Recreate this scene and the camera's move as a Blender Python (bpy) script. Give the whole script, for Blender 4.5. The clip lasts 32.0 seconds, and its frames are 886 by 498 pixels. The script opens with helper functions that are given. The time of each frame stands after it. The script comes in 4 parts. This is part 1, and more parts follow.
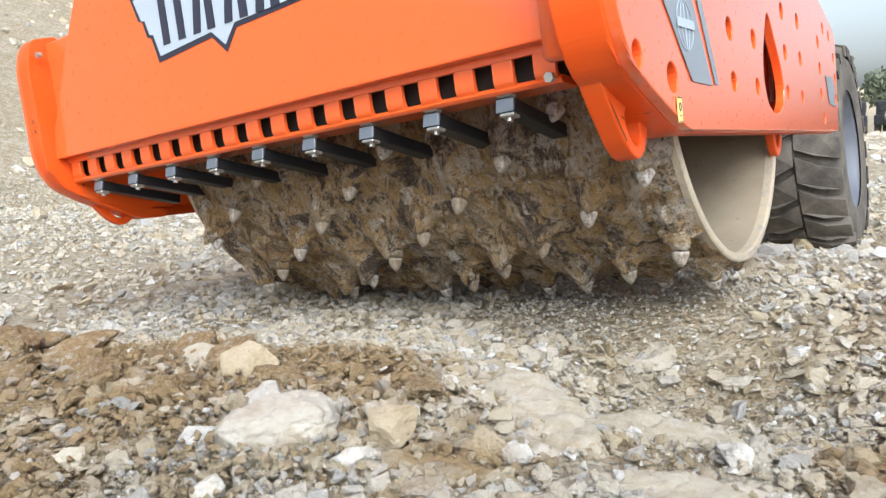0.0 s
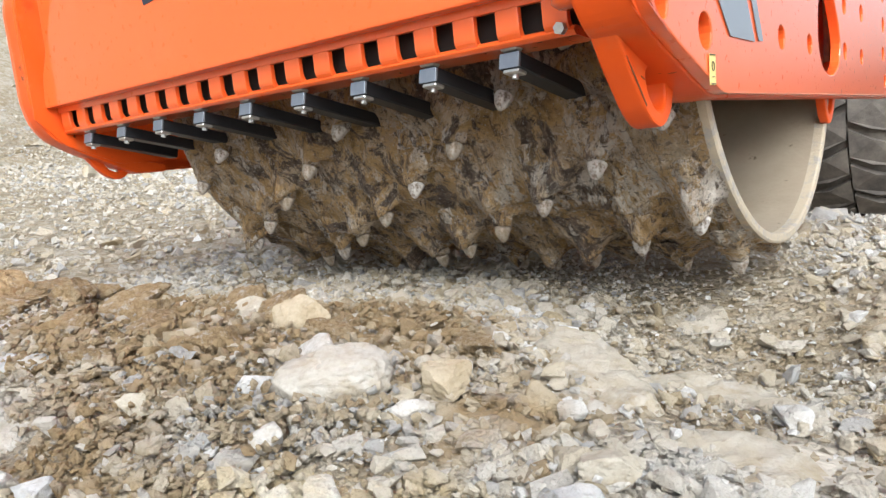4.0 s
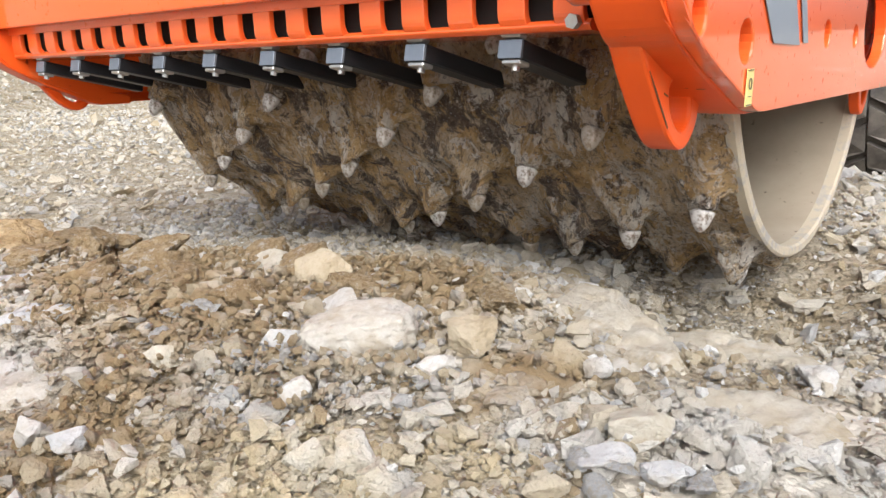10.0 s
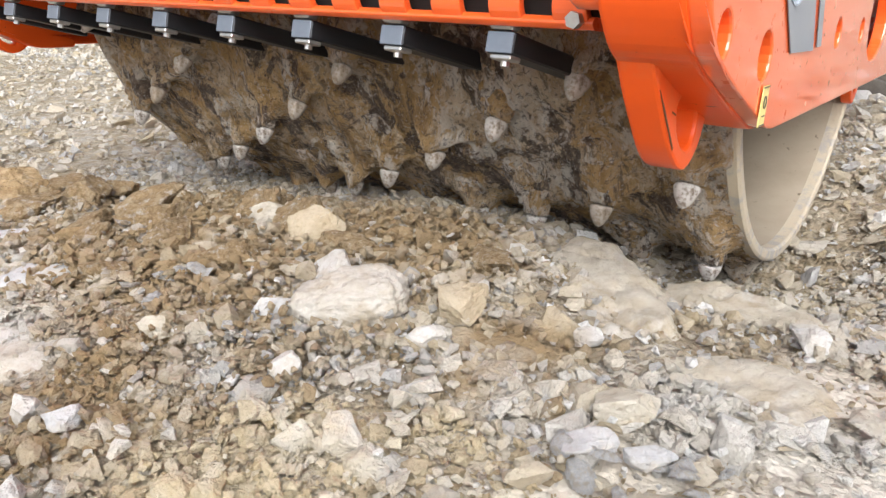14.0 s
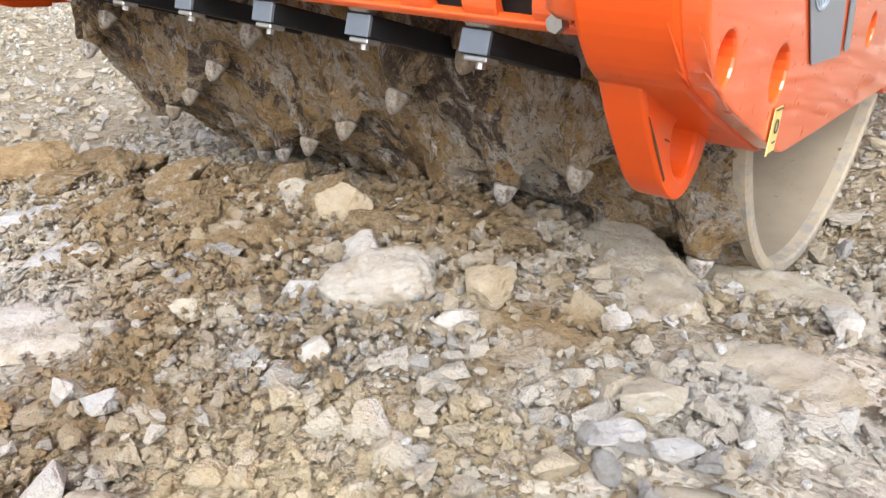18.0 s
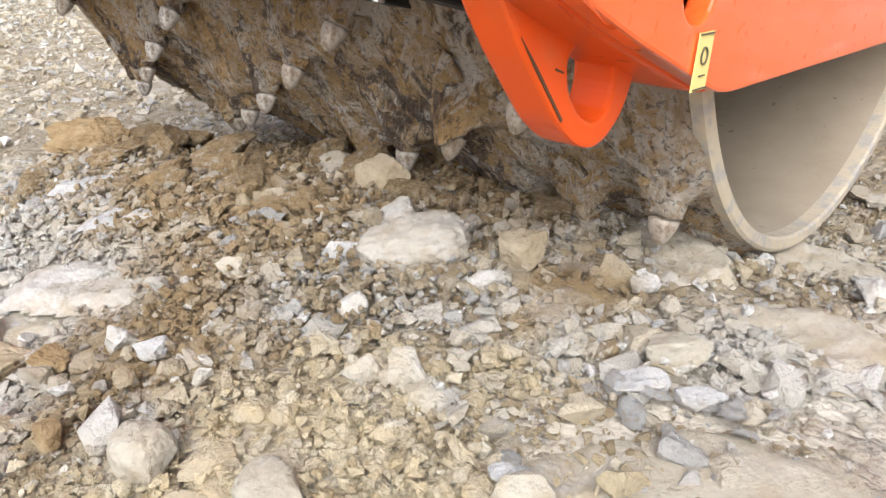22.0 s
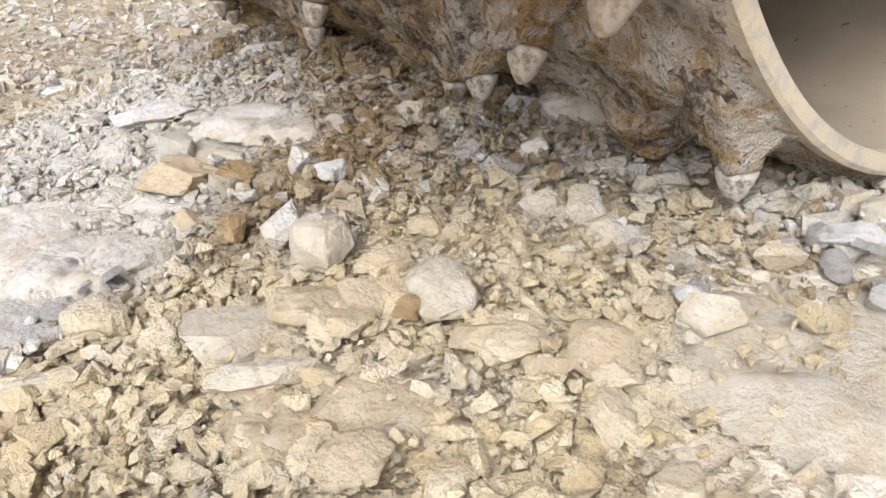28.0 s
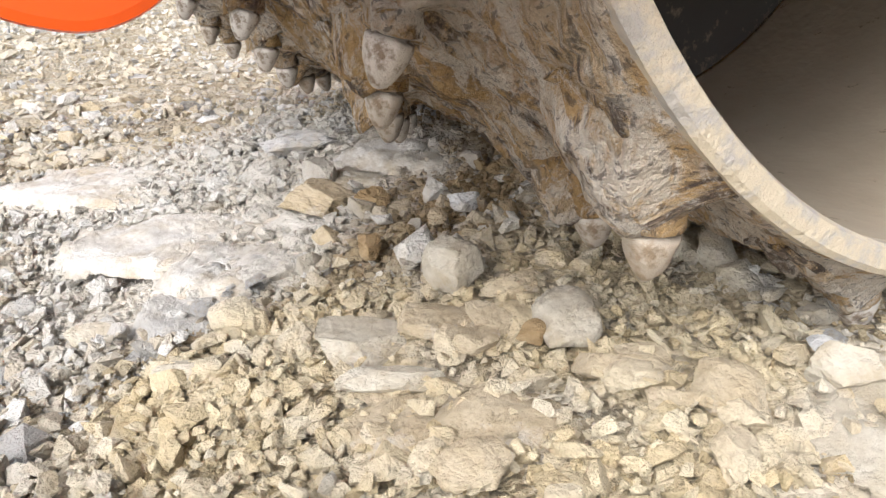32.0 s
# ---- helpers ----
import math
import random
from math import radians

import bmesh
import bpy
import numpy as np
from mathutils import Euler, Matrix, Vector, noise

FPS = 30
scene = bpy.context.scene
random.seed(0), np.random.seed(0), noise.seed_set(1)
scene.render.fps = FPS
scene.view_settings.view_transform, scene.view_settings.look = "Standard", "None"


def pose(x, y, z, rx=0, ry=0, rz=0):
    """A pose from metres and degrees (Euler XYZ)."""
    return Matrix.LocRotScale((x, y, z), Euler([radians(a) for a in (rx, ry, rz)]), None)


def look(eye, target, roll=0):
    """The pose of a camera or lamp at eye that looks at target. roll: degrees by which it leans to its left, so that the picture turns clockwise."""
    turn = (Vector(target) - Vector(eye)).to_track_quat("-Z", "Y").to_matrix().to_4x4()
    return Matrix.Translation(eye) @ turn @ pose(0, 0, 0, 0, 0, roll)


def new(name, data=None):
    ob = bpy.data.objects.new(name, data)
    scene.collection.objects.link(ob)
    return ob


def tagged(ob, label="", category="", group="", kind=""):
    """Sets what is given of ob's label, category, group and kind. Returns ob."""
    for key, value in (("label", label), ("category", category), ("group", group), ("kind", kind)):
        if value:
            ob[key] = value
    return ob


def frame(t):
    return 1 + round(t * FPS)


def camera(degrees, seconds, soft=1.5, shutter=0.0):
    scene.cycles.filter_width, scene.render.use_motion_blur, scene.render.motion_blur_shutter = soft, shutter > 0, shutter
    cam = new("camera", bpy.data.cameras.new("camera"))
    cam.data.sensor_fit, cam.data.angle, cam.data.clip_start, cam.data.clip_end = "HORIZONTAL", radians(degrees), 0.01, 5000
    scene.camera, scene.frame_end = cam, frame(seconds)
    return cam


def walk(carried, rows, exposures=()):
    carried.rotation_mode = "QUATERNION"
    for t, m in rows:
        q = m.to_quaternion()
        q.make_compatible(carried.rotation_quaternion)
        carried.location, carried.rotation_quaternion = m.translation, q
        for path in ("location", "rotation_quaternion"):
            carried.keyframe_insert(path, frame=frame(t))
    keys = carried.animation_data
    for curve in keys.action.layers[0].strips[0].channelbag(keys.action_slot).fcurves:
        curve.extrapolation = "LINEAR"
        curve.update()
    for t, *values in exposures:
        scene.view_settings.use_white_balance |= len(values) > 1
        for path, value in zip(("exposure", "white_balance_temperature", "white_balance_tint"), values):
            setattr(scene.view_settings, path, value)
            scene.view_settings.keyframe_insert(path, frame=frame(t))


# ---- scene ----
# The camera: seconds and pose.
DEGREES = 60.09
PATH = [
    (0.0, look((1.5108, -2.5148, 0.6689), (0.4315, -0.8574, 0.3720), -3.21)),
    (1.0, look((1.5010, -2.5163, 0.6661), (0.4060, -0.8746, 0.3407), -3.35)),
    (2.0, look((1.4951, -2.5202, 0.6625), (0.3766, -0.8967, 0.3261), -3.39)),
    (3.0, look((1.4880, -2.5176, 0.6571), (0.3491, -0.9149, 0.2908), -3.62)),
    (4.0, look((1.4805, -2.5215, 0.6541), (0.3242, -0.9362, 0.2670), -3.03)),
    (4.5, look((1.4768, -2.5217, 0.6524), (0.3118, -0.9475, 0.2469), -2.96)),
    (6.5, look((1.4721, -2.5282, 0.6559), (0.3035, -0.9618, 0.2308), -2.59)),
    (7.0, look((1.4692, -2.5299, 0.6594), (0.2994, -0.9673, 0.2234), -2.63)),
    (8.0, look((1.4622, -2.5297, 0.6562), (0.2938, -0.9728, 0.1969), -2.60)),
    (9.0, look((1.4545, -2.5336, 0.6535), (0.2879, -0.9828, 0.1697), -2.41)),
    (10.0, look((1.4491, -2.5346, 0.6621), (0.2916, -0.9853, 0.1525), -2.48)),
    (11.0, look((1.4534, -2.5290, 0.6591), (0.3034, -0.9825, 0.1246), -2.53)),
    (11.5, look((1.4582, -2.5149, 0.6654), (0.3185, -0.9774, 0.0845), -2.58)),
    (12.0, look((1.4603, -2.5056, 0.6858), (0.3221, -0.9810, 0.0693), -3.25)),
    (13.0, look((1.4590, -2.4817, 0.7154), (0.3195, -0.9854, 0.0353), -3.71)),
    (13.5, look((1.4552, -2.4819, 0.7240), (0.3114, -0.9995, 0.0213), -3.39)),
    (15.5, look((1.4470, -2.4533, 0.7773), (0.2906, -1.0254, -0.0126), -4.65)),
    (16.0, look((1.4428, -2.4538, 0.7784), (0.2746, -1.0444, -0.0273), -4.71)),
    (17.0, look((1.4469, -2.4622, 0.7784), (0.2648, -1.0640, -0.0265), -4.64)),
    (18.0, look((1.4446, -2.4616, 0.7763), (0.2625, -1.0735, -0.0459), -4.68)),
    (19.0, look((1.4380, -2.4719, 0.7755), (0.2452, -1.1001, -0.0585), -4.76)),
    (20.0, look((1.4500, -2.4759, 0.7678), (0.2576, -1.0964, -0.0537), -4.86)),
    (20.5, look((1.4674, -2.4911, 0.7614), (0.2821, -1.1003, -0.0515), -4.15)),
    (21.0, look((1.4764, -2.4996, 0.7581), (0.2607, -1.1337, -0.0521), -4.25)),
    (21.5, look((1.4878, -2.5108, 0.7482), (0.2386, -1.1686, -0.0506), -4.78)),
    (22.0, look((1.4826, -2.5097, 0.7445), (0.2321, -1.1849, -0.0808), -4.93)),
    (23.0, look((1.4720, -2.5239, 0.7472), (0.1903, -1.2393, -0.0936), -5.06)),
    (24.0, look((1.4562, -2.5351, 0.7374), (0.1633, -1.2921, -0.1476), -5.45)),
    (24.5, look((1.4573, -2.5372, 0.7386), (0.1494, -1.3189, -0.1588), -5.58)),
    (26.5, look((1.4507, -2.5446, 0.7236), (0.0994, -1.4342, -0.2465), -6.04)),
    (27.0, look((1.4493, -2.5571, 0.6793), (0.0565, -1.5065, -0.2985), -6.10)),
    (27.5, look((1.4613, -2.5897, 0.6235), (-0.0527, -1.6308, -0.2643), -5.52)),
    (28.0, look((1.4701, -2.5901, 0.5860), (0.0106, -1.5670, -0.3214), -2.92)),
    (28.5, look((1.4729, -2.6020, 0.5902), (-0.0454, -1.5981, -0.2387), -1.32)),
    (29.0, look((1.4921, -2.6103, 0.5850), (-0.1205, -1.6513, -0.1077), -1.30)),
    (30.0, look((1.5059, -2.6250, 0.5735), (-0.1368, -1.7306, -0.1349), -1.49)),
    (31.0, look((1.4994, -2.6308, 0.5724), (-0.1516, -1.7825, -0.1724), -1.40)),
    (32.0, look((1.4934, -2.6351, 0.5711), (-0.1612, -1.8183, -0.2003), -1.51)),
]
# The roller: seconds, place and small turns about x, y and z (degrees).
MACHINE = [(0.0, -0.093, 0.103, -0.079, -1.26, -5.83, -1.84), (1.0, -0.100, 0.038, -0.079, -1.33, -6.31, -2.07), (2.0, -0.093, -0.042, -0.078, -1.50, -5.81, -2.06), (3.0, -0.084, -0.101, -0.073, -1.28, -5.42, -2.26), (4.0, -0.080, -0.147, -0.070, -1.34, -4.64, -2.03), (4.5, -0.080, -0.169, -0.070, -1.45, -4.66, -2.03), (6.5, -0.072, -0.237, -0.071, -1.42, -4.45, -2.09), (7.0, -0.067, -0.260, -0.070, -1.30, -4.16, -2.18), (8.0, -0.043, -0.301, -0.078, -1.65, -2.97, -2.37), (9.0, -0.029, -0.339, -0.070, -1.08, -1.57, -1.99), (10.0, -0.005, -0.390, -0.079, -1.08, 0.06, -1.83), (11.0, 0.004, -0.434, -0.082, -0.93, 1.12, -1.49), (11.5, 0.000, -0.449, -0.097, -1.48, 1.04, -1.13), (12.0, -0.006, -0.458, -0.111, -2.14, 1.02, -0.59), (13.0, 0.000, -0.492, -0.137, -3.47, 1.08, -0.05), (13.5, 0.003, -0.511, -0.150, -4.06, 1.72, 0.47), (15.5, 0.012, -0.581, -0.181, -5.39, 2.94, 1.81), (16.0, 0.019, -0.607, -0.176, -5.41, 3.52, 1.44), (17.0, 0.029, -0.657, -0.165, -5.55, 4.26, 1.23), (18.0, 0.033, -0.702, -0.150, -5.35, 4.18, 0.86), (19.0, 0.035, -0.754, -0.147, -5.76, 3.65, 0.63), (20.0, 0.033, -0.820, -0.117, -4.97, 3.26, 0.38), (20.5, 0.034, -0.850, -0.108, -4.38, 2.89, 0.00), (21.0, 0.031, -0.880, -0.092, -3.95, 2.75, -0.21), (21.5, 0.026, -0.916, -0.096, -4.60, 2.45, -0.25), (22.0, 0.038, -0.922, -0.067, -4.35, 3.28, -1.36), (23.0, 0.056, -0.976, -0.004, -2.96, 4.36, -2.55), (24.0, 0.080, -1.083, 0.043, -2.69, 5.60, -2.70), (24.5, 0.059, -1.134, 0.051, -2.17, 5.48, -1.47), (26.5, 0.038, -1.386, 0.024, -1.35, 2.00, 2.44), (27.0, 0.021, -1.396, -0.009, -0.75, 0.30, 1.24), (27.5, 0.015, -1.408, -0.012, -0.41, 0.00, -0.12), (28.0, 0.023, -1.430, -0.001, 0.24, 0.20, -1.27), (28.5, 0.043, -1.463, 0.012, 1.29, 0.60, -2.32), (29.0, 0.061, -1.518, 0.019, 2.31, 0.48, -2.40), (30.0, 0.058, -1.606, 0.036, 3.32, 0.38, -1.85), (31.0, 0.065, -1.702, 0.031, 3.20, -0.17, -0.59), (32.0, 0.062, -1.804, 0.049, 4.25, -0.11, 0.54)]
# The drum: seconds and the turn of its first row of picks.
DRUM = [(0.0, 60.6), (3.0, 44.8), (8.0, 26.7), (12.0, 13.8), (13.0, 8.5), (17.0, -7.2), (20.0, -21.1), (23.0, -38.5), (24.0, -42.0), (26.5, -59.9), (28.0, -70.8), (29.0, -75.0), (30.0, -79.4), (31.0, -84.0), (32.0, -88.2)]
cam = camera(DEGREES, 32.0, soft=1.4)
walk(cam, PATH, [(0.0, 0.30, 6000, 6), (8.0, 0.30, 6150, 9), (13.0, 0.32, 6200, 10), (20.0, 0.31, 6200, 10), (23.0, 0.37, 6200, 10), (27.0, 0.39, 6260, 10), (30.0, 0.57, 6260, 10), (32.0, 0.63, 6260, 10)])

# ---- light ----
SUN_AZ, SUN_EL = -50.0, 42.0
world = bpy.data.worlds.new("overcast_sky")
scene.world = world
world.use_nodes = True
wt = world.node_tree
sky = wt.nodes.new("ShaderNodeTexSky")
sky.sky_type, sky.sun_disc = "NISHITA", False
sky.sun_elevation, sky.sun_rotation = radians(SUN_EL), radians(90 - SUN_AZ)
sky.air_density, sky.dust_density, sky.ozone_density = 1.0, 4.0, 1.0
pale = wt.nodes.new("ShaderNodeHueSaturation")
pale.inputs["Saturation"].default_value = 0.36
wt.links.new(sky.outputs[0], pale.inputs["Color"])
wt.links.new(pale.outputs[0], wt.nodes["Background"].inputs[0])
wt.nodes["Background"].inputs[1].default_value = 0.215
sun = new("sun", bpy.data.lights.new("sun", "SUN"))
sun.data.energy, sun.data.angle, sun.data.color = 2.05, radians(40), (1.0, 0.985, 0.985)
az, el = radians(SUN_AZ), radians(SUN_EL)
sun.matrix_world = look((6 * math.cos(el) * math.cos(az), 6 * math.cos(el) * math.sin(az), 6 * math.sin(el)), (0, 0, 0))


# ---- materials ----
class Mat:
    """A small helper round one node material."""

    def __init__(self, name, rough=0.7, metal=0.0, coat=0.0):
        self.m = bpy.data.materials.new(name)
        self.m.use_nodes = True
        self.t = self.m.node_tree
        self.b = self.t.nodes["Principled BSDF"]
        self.b.inputs["Roughness"].default_value = rough
        self.b.inputs["Metallic"].default_value = metal
        self.b.inputs["Coat Weight"].default_value = coat
        self.b.inputs["Coat Roughness"].default_value = 0.08

    def node(self, kind, **kw):
        n = self.t.nodes.new(kind)
        for k, v in kw.items():
            n.inputs[k].default_value = v
        return n

    def link(self, a, b):
        self.t.links.new(a, b)

    def coords(self):
        return self.t.nodes.new("ShaderNodeTexCoord").outputs["Object"]

    def noise(self, scale, detail=4.0, rough=0.6, co=None):
        n = self.node("ShaderNodeTexNoise", Scale=scale, Detail=detail, Roughness=rough)
        self.link(co or self.coords(), n.inputs["Vector"])
        return n.outputs["Fac"]

    def ramp(self, fac, stops):
        r = self.t.nodes.new("ShaderNodeValToRGB")
        e = r.color_ramp.elements
        while len(e) < len(stops):
            e.new(0.5)
        for q, (p, c) in zip(e, stops):
            q.position, q.color = p, (*c, 1)
        self.link(fac, r.inputs["Fac"])
        return r.outputs["Color"]

    def mix(self, fac, a, b):
        x = self.t.nodes.new("ShaderNodeMix")
        x.data_type = "RGBA"
        for slot, v in ((0, fac), (6, a), (7, b)):
            if isinstance(v, (int, float)):
                x.inputs[slot].default_value = v
            elif isinstance(v, tuple):
                x.inputs[slot].default_value = (*v, 1)
            else:
                self.link(v, x.inputs[slot])
        return x.outputs[2]

    def math(self, op, a, b=0.0, clamp=False):
        x = self.t.nodes.new("ShaderNodeMath")
        x.operation, x.use_clamp = op, clamp
        for slot, v in ((0, a), (1, b)):
            if isinstance(v, (int, float)):
                x.inputs[slot].default_value = v
            else:
                self.link(v, x.inputs[slot])
        return x.outputs[0]

    def colour(self, c):
        if isinstance(c, tuple):
            self.b.inputs["Base Color"].default_value = (*c, 1)
        else:
            self.link(c, self.b.inputs["Base Color"])
        return self

    def rough(self, v):
        self.link(v, self.b.inputs["Roughness"])
        return self

    def bump(self, height, dist=0.01, strength=0.6):
        n = self.node("ShaderNodeBump", Strength=strength, Distance=dist)
        self.link(height, n.inputs["Height"])
        self.link(n.outputs[0], self.b.inputs["Normal"])
        return self


def step(m, fac, lo, hi):
    """Fac stretched so that lo becomes 0 and hi becomes 1."""
    return m.math("MULTIPLY", m.math("SUBTRACT", fac, lo), 1.0 / (hi - lo), True)


BUFF, CREAM, OCHRE, GREY, CHALK, CLAYEY = (0.57, 0.495, 0.38), (0.67, 0.62, 0.525), (0.46, 0.35, 0.20), (0.43, 0.425, 0.415), (0.78, 0.76, 0.72), (0.28, 0.185, 0.085)
# where brown clay, yellow crumbs and white dust lie on the quarry floor: x, y, radius
CLAY_SPOTS = ((0.27, -1.98, 0.30), (0.12, -1.82, 0.22), (-0.36, -1.70, 0.25), (0.58, -2.04, 0.22), (0.62, -1.78, 0.18), (0.47, -1.90, 0.22), (0.34, -2.20, 0.11), (-0.75, -1.58, 0.30), (0.02, -1.71, 0.38), (0.30, -1.69, 0.36), (0.36, -1.97, 0.29), (0.47, -2.16, 0.20), (0.45, -1.30, 0.42), (0.72, -1.42, 0.22), (-0.04, -1.36, 0.50), (0.88, -1.60, 0.23), (-0.41, -1.27, 0.45), (1.16, -1.36, 0.09), (1.54, -1.12, 0.27), (-36.0, 14.0, 20.0))
YELLOW_SPOTS = ((0.94, -2.17, 0.45), (0.72, -2.12, 0.24), (0.78, -2.38, 0.38), (0.85, -1.92, 0.23))
WHITE_SPOTS = ((0.15, -2.36, 0.34), (-0.5, -2.40, 0.6), (-0.3, -2.12, 0.26), (1.16, -1.60, 0.24), (0.09, -2.07, 0.29), (0.02, -1.93, 0.14), (1.33, -1.61, 0.22), (0.48, -1.56, 0.14), (0.13, -2.49, 0.45), (-0.29, -2.18, 0.45), (0.80, -1.66, 0.12), (1.53, -1.85, 0.27))

BED_SPOTS = ((1.22, -1.90, 0.36), (1.20, -1.60, 0.26), (0.10, -2.47, 0.36), (0.06, -2.09, 0.26), (1.30, -1.42, 0.24), (-0.85, -2.32, 0.60), (1.48, -1.68, 0.24))


def spots(m, pos, places):
    """A soft mask, 1 in the middle of the nearest place and 0 outside, with a ragged edge."""
    warp = m.node("ShaderNodeTexNoise", Scale=4.0, Detail=5.0, Roughness=0.65)
    m.link(pos, warp.inputs["Vector"])
    out = None
    for x, y, r in places:
        d = m.t.nodes.new("ShaderNodeVectorMath")
        d.operation = "DISTANCE"
        d.inputs[1].default_value = (x, y, 0.03)
        m.link(pos, d.inputs[0])
        v = m.math("SUBTRACT", 1.0, m.math("MULTIPLY", d.outputs["Value"], 1.0 / r), True)
        out = v if out is None else m.math("MAXIMUM", out, v)
    edge = m.math("ADD", out, m.math("MULTIPLY", m.math("SUBTRACT", warp.outputs["Fac"], 0.5), 1.5))
    keep = m.math("GREATER_THAN", out, 0.001)
    return m.math("MULTIPLY", step(m, edge, 0.10, 0.45), keep)


def stone_mat(name, per, fine=60.0, fines=False):
    """Limestone: tone per piece from a random value, drifting in broad patches, with clay, stains and dust."""
    m = Mat(name, 0.92)
    geo = m.t.nodes.new("ShaderNodeNewGeometry")
    pos = geo.outputs["Position"]
    if per == "island":
        rnd = geo.outputs["Random Per Island"]
    elif per == "object":
        rnd = m.t.nodes.new("ShaderNodeObjectInfo").outputs["Random"]
    else:
        rnd = m.noise(5.0, 5.0, 0.7, pos)
    broad = m.noise(0.9, 2.0, 0.5, pos)
    pick = m.math("ADD", m.math("MULTIPLY", rnd, 0.66), m.math("MULTIPLY", m.math("SUBTRACT", broad, 0.3), 0.9), True)
    if per == "field":
        tone = m.ramp(pick, [(0.15, (0.58, 0.53, 0.44)), (0.38, (0.47, 0.395, 0.28)), (0.58, (0.40, 0.315, 0.20)), (0.8, (0.52, 0.455, 0.35))])
    else:
        tone = m.ramp(pick, [(0.0, CHALK), (0.14, (0.50, 0.48, 0.45)), (0.30, (0.66, 0.61, 0.52)), (0.48, BUFF), (0.62, (0.58, 0.51, 0.39)), (0.78, (0.46, 0.37, 0.23)), (0.90, CREAM), (1.0, OCHRE)])
        if fines:
            tone = m.ramp(pick, [(0.0, (0.52, 0.48, 0.40)), (0.2, (0.37, 0.29, 0.18)), (0.45, (0.44, 0.36, 0.24)), (0.65, (0.31, 0.22, 0.115)), (0.85, (0.46, 0.39, 0.28)), (1.0, (0.34, 0.23, 0.105))])
        grey = m.math("GREATER_THAN", m.math("FRACT", m.math("MULTIPLY", rnd, 13.7)), 0.89)
        tone = m.mix(m.math("MULTIPLY", grey, 0.85), tone, GREY)
        chalk = m.math("GREATER_THAN", m.math("FRACT", m.math("MULTIPLY", rnd, 29.3)), 0.94)
        tone = m.mix(chalk, tone, CHALK)
    # clay crumbs keep their own tone; only some pieces in a clay patch stay clean stone
    wild = m.math("FRACT", m.math("MULTIPLY", rnd, 7.9))
    clay = m.mix(wild, CLAYEY, (0.42, 0.30, 0.155))
    amount = 0.92 if per == "field" else m.math("SUBTRACT", 0.95, m.math("MULTIPLY", m.math("GREATER_THAN", wild, 0.72), 0.60))
    damp = spots(m, pos, CLAY_SPOTS)
    tone = m.mix(m.math("MULTIPLY", damp, amount), tone, clay)
    tone = m.mix(m.math("MULTIPLY", spots(m, pos, YELLOW_SPOTS), 0.9), tone, m.mix(wild, (0.66, 0.525, 0.305), (0.80, 0.69, 0.475)))
    tone = m.mix(m.math("MULTIPLY", spots(m, pos, WHITE_SPOTS), 0.7), tone, m.mix(wild, (0.72, 0.70, 0.66), (0.62, 0.59, 0.535)))
    stain = step(m, m.noise(17.0, 6.0, 0.7, pos), 0.50, 0.68)
    tone = m.mix(m.math("MULTIPLY", stain, 0.32), tone, (0.45, 0.34, 0.20))
    dust = step(m, m.noise(6.0, 5.0, 0.65, pos), 0.5, 0.68)
    tone = m.mix(m.math("MULTIPLY", dust, m.math("SUBTRACT", 0.5, m.math("MULTIPLY", damp, 0.38))), tone, (0.70, 0.665, 0.60))
    speck = m.noise(fine * 3, 3.0, 0.7, pos)
    tone = m.mix(m.math("MULTIPLY", step(m, speck, 0.54, 0.72), 0.32), tone, (0.26, 0.19, 0.11))
    high = m.math("ADD", m.noise(fine, 7.0, 0.72, pos), m.math("MULTIPLY", speck, 0.4))
    if per == "field":
        cell = m.t.nodes.new("ShaderNodeTexVoronoi")
        cell.inputs["Scale"].default_value = 75.0
        m.link(pos, cell.inputs["Vector"])
        bits = m.t.nodes.new("ShaderNodeTexVoronoi")
        bits.inputs["Scale"].default_value = 21.0
        wob = m.node("ShaderNodeTexNoise", Scale=30.0, Detail=4.0)
        m.link(pos, wob.inputs["Vector"])
        mv = m.t.nodes.new("ShaderNodeVectorMath")
        mv.operation = "MULTIPLY_ADD"
        mv.inputs[1].default_value = (0.05, 0.05, 0.05)
        m.link(wob.outputs["Color"], mv.inputs[0])
        m.link(pos, mv.inputs[2])
        m.link(mv.outputs[0], bits.inputs["Vector"])
        red = m.t.nodes.new("ShaderNodeSeparateColor")
        m.link(bits.outputs["Color"], red.inputs[0])
        tone = m.mix(0.34, tone, m.ramp(red.outputs[0], [(0.0, (0.24, 0.175, 0.10)), (0.35, (0.40, 0.32, 0.21)), (0.7, (0.56, 0.50, 0.40)), (1.0, (0.66, 0.63, 0.57))]))
        high = m.math("SUBTRACT", m.math("ADD", high, m.math("MULTIPLY", red.outputs[0], 0.9)), m.math("MULTIPLY", bits.outputs["Distance"], 1.2))
        high = m.math("SUBTRACT", m.math("MULTIPLY", high, 1.4), m.math("MULTIPLY", cell.outputs["Distance"], 0.9))
        bed = spots(m, pos, BED_SPOTS)
        tone = m.mix(m.math("MULTIPLY", bed, 0.75), tone, m.mix(m.noise(7.0, 6.0, 0.7, pos), (0.52, 0.45, 0.345), (0.74, 0.70, 0.63)))
        high = m.math("MULTIPLY", high, m.math("SUBTRACT", 1.0, m.math("MULTIPLY", bed, 0.7)))
    m.colour(tone)
    m.bump(high, 0.018, 1.0)
    return m.m


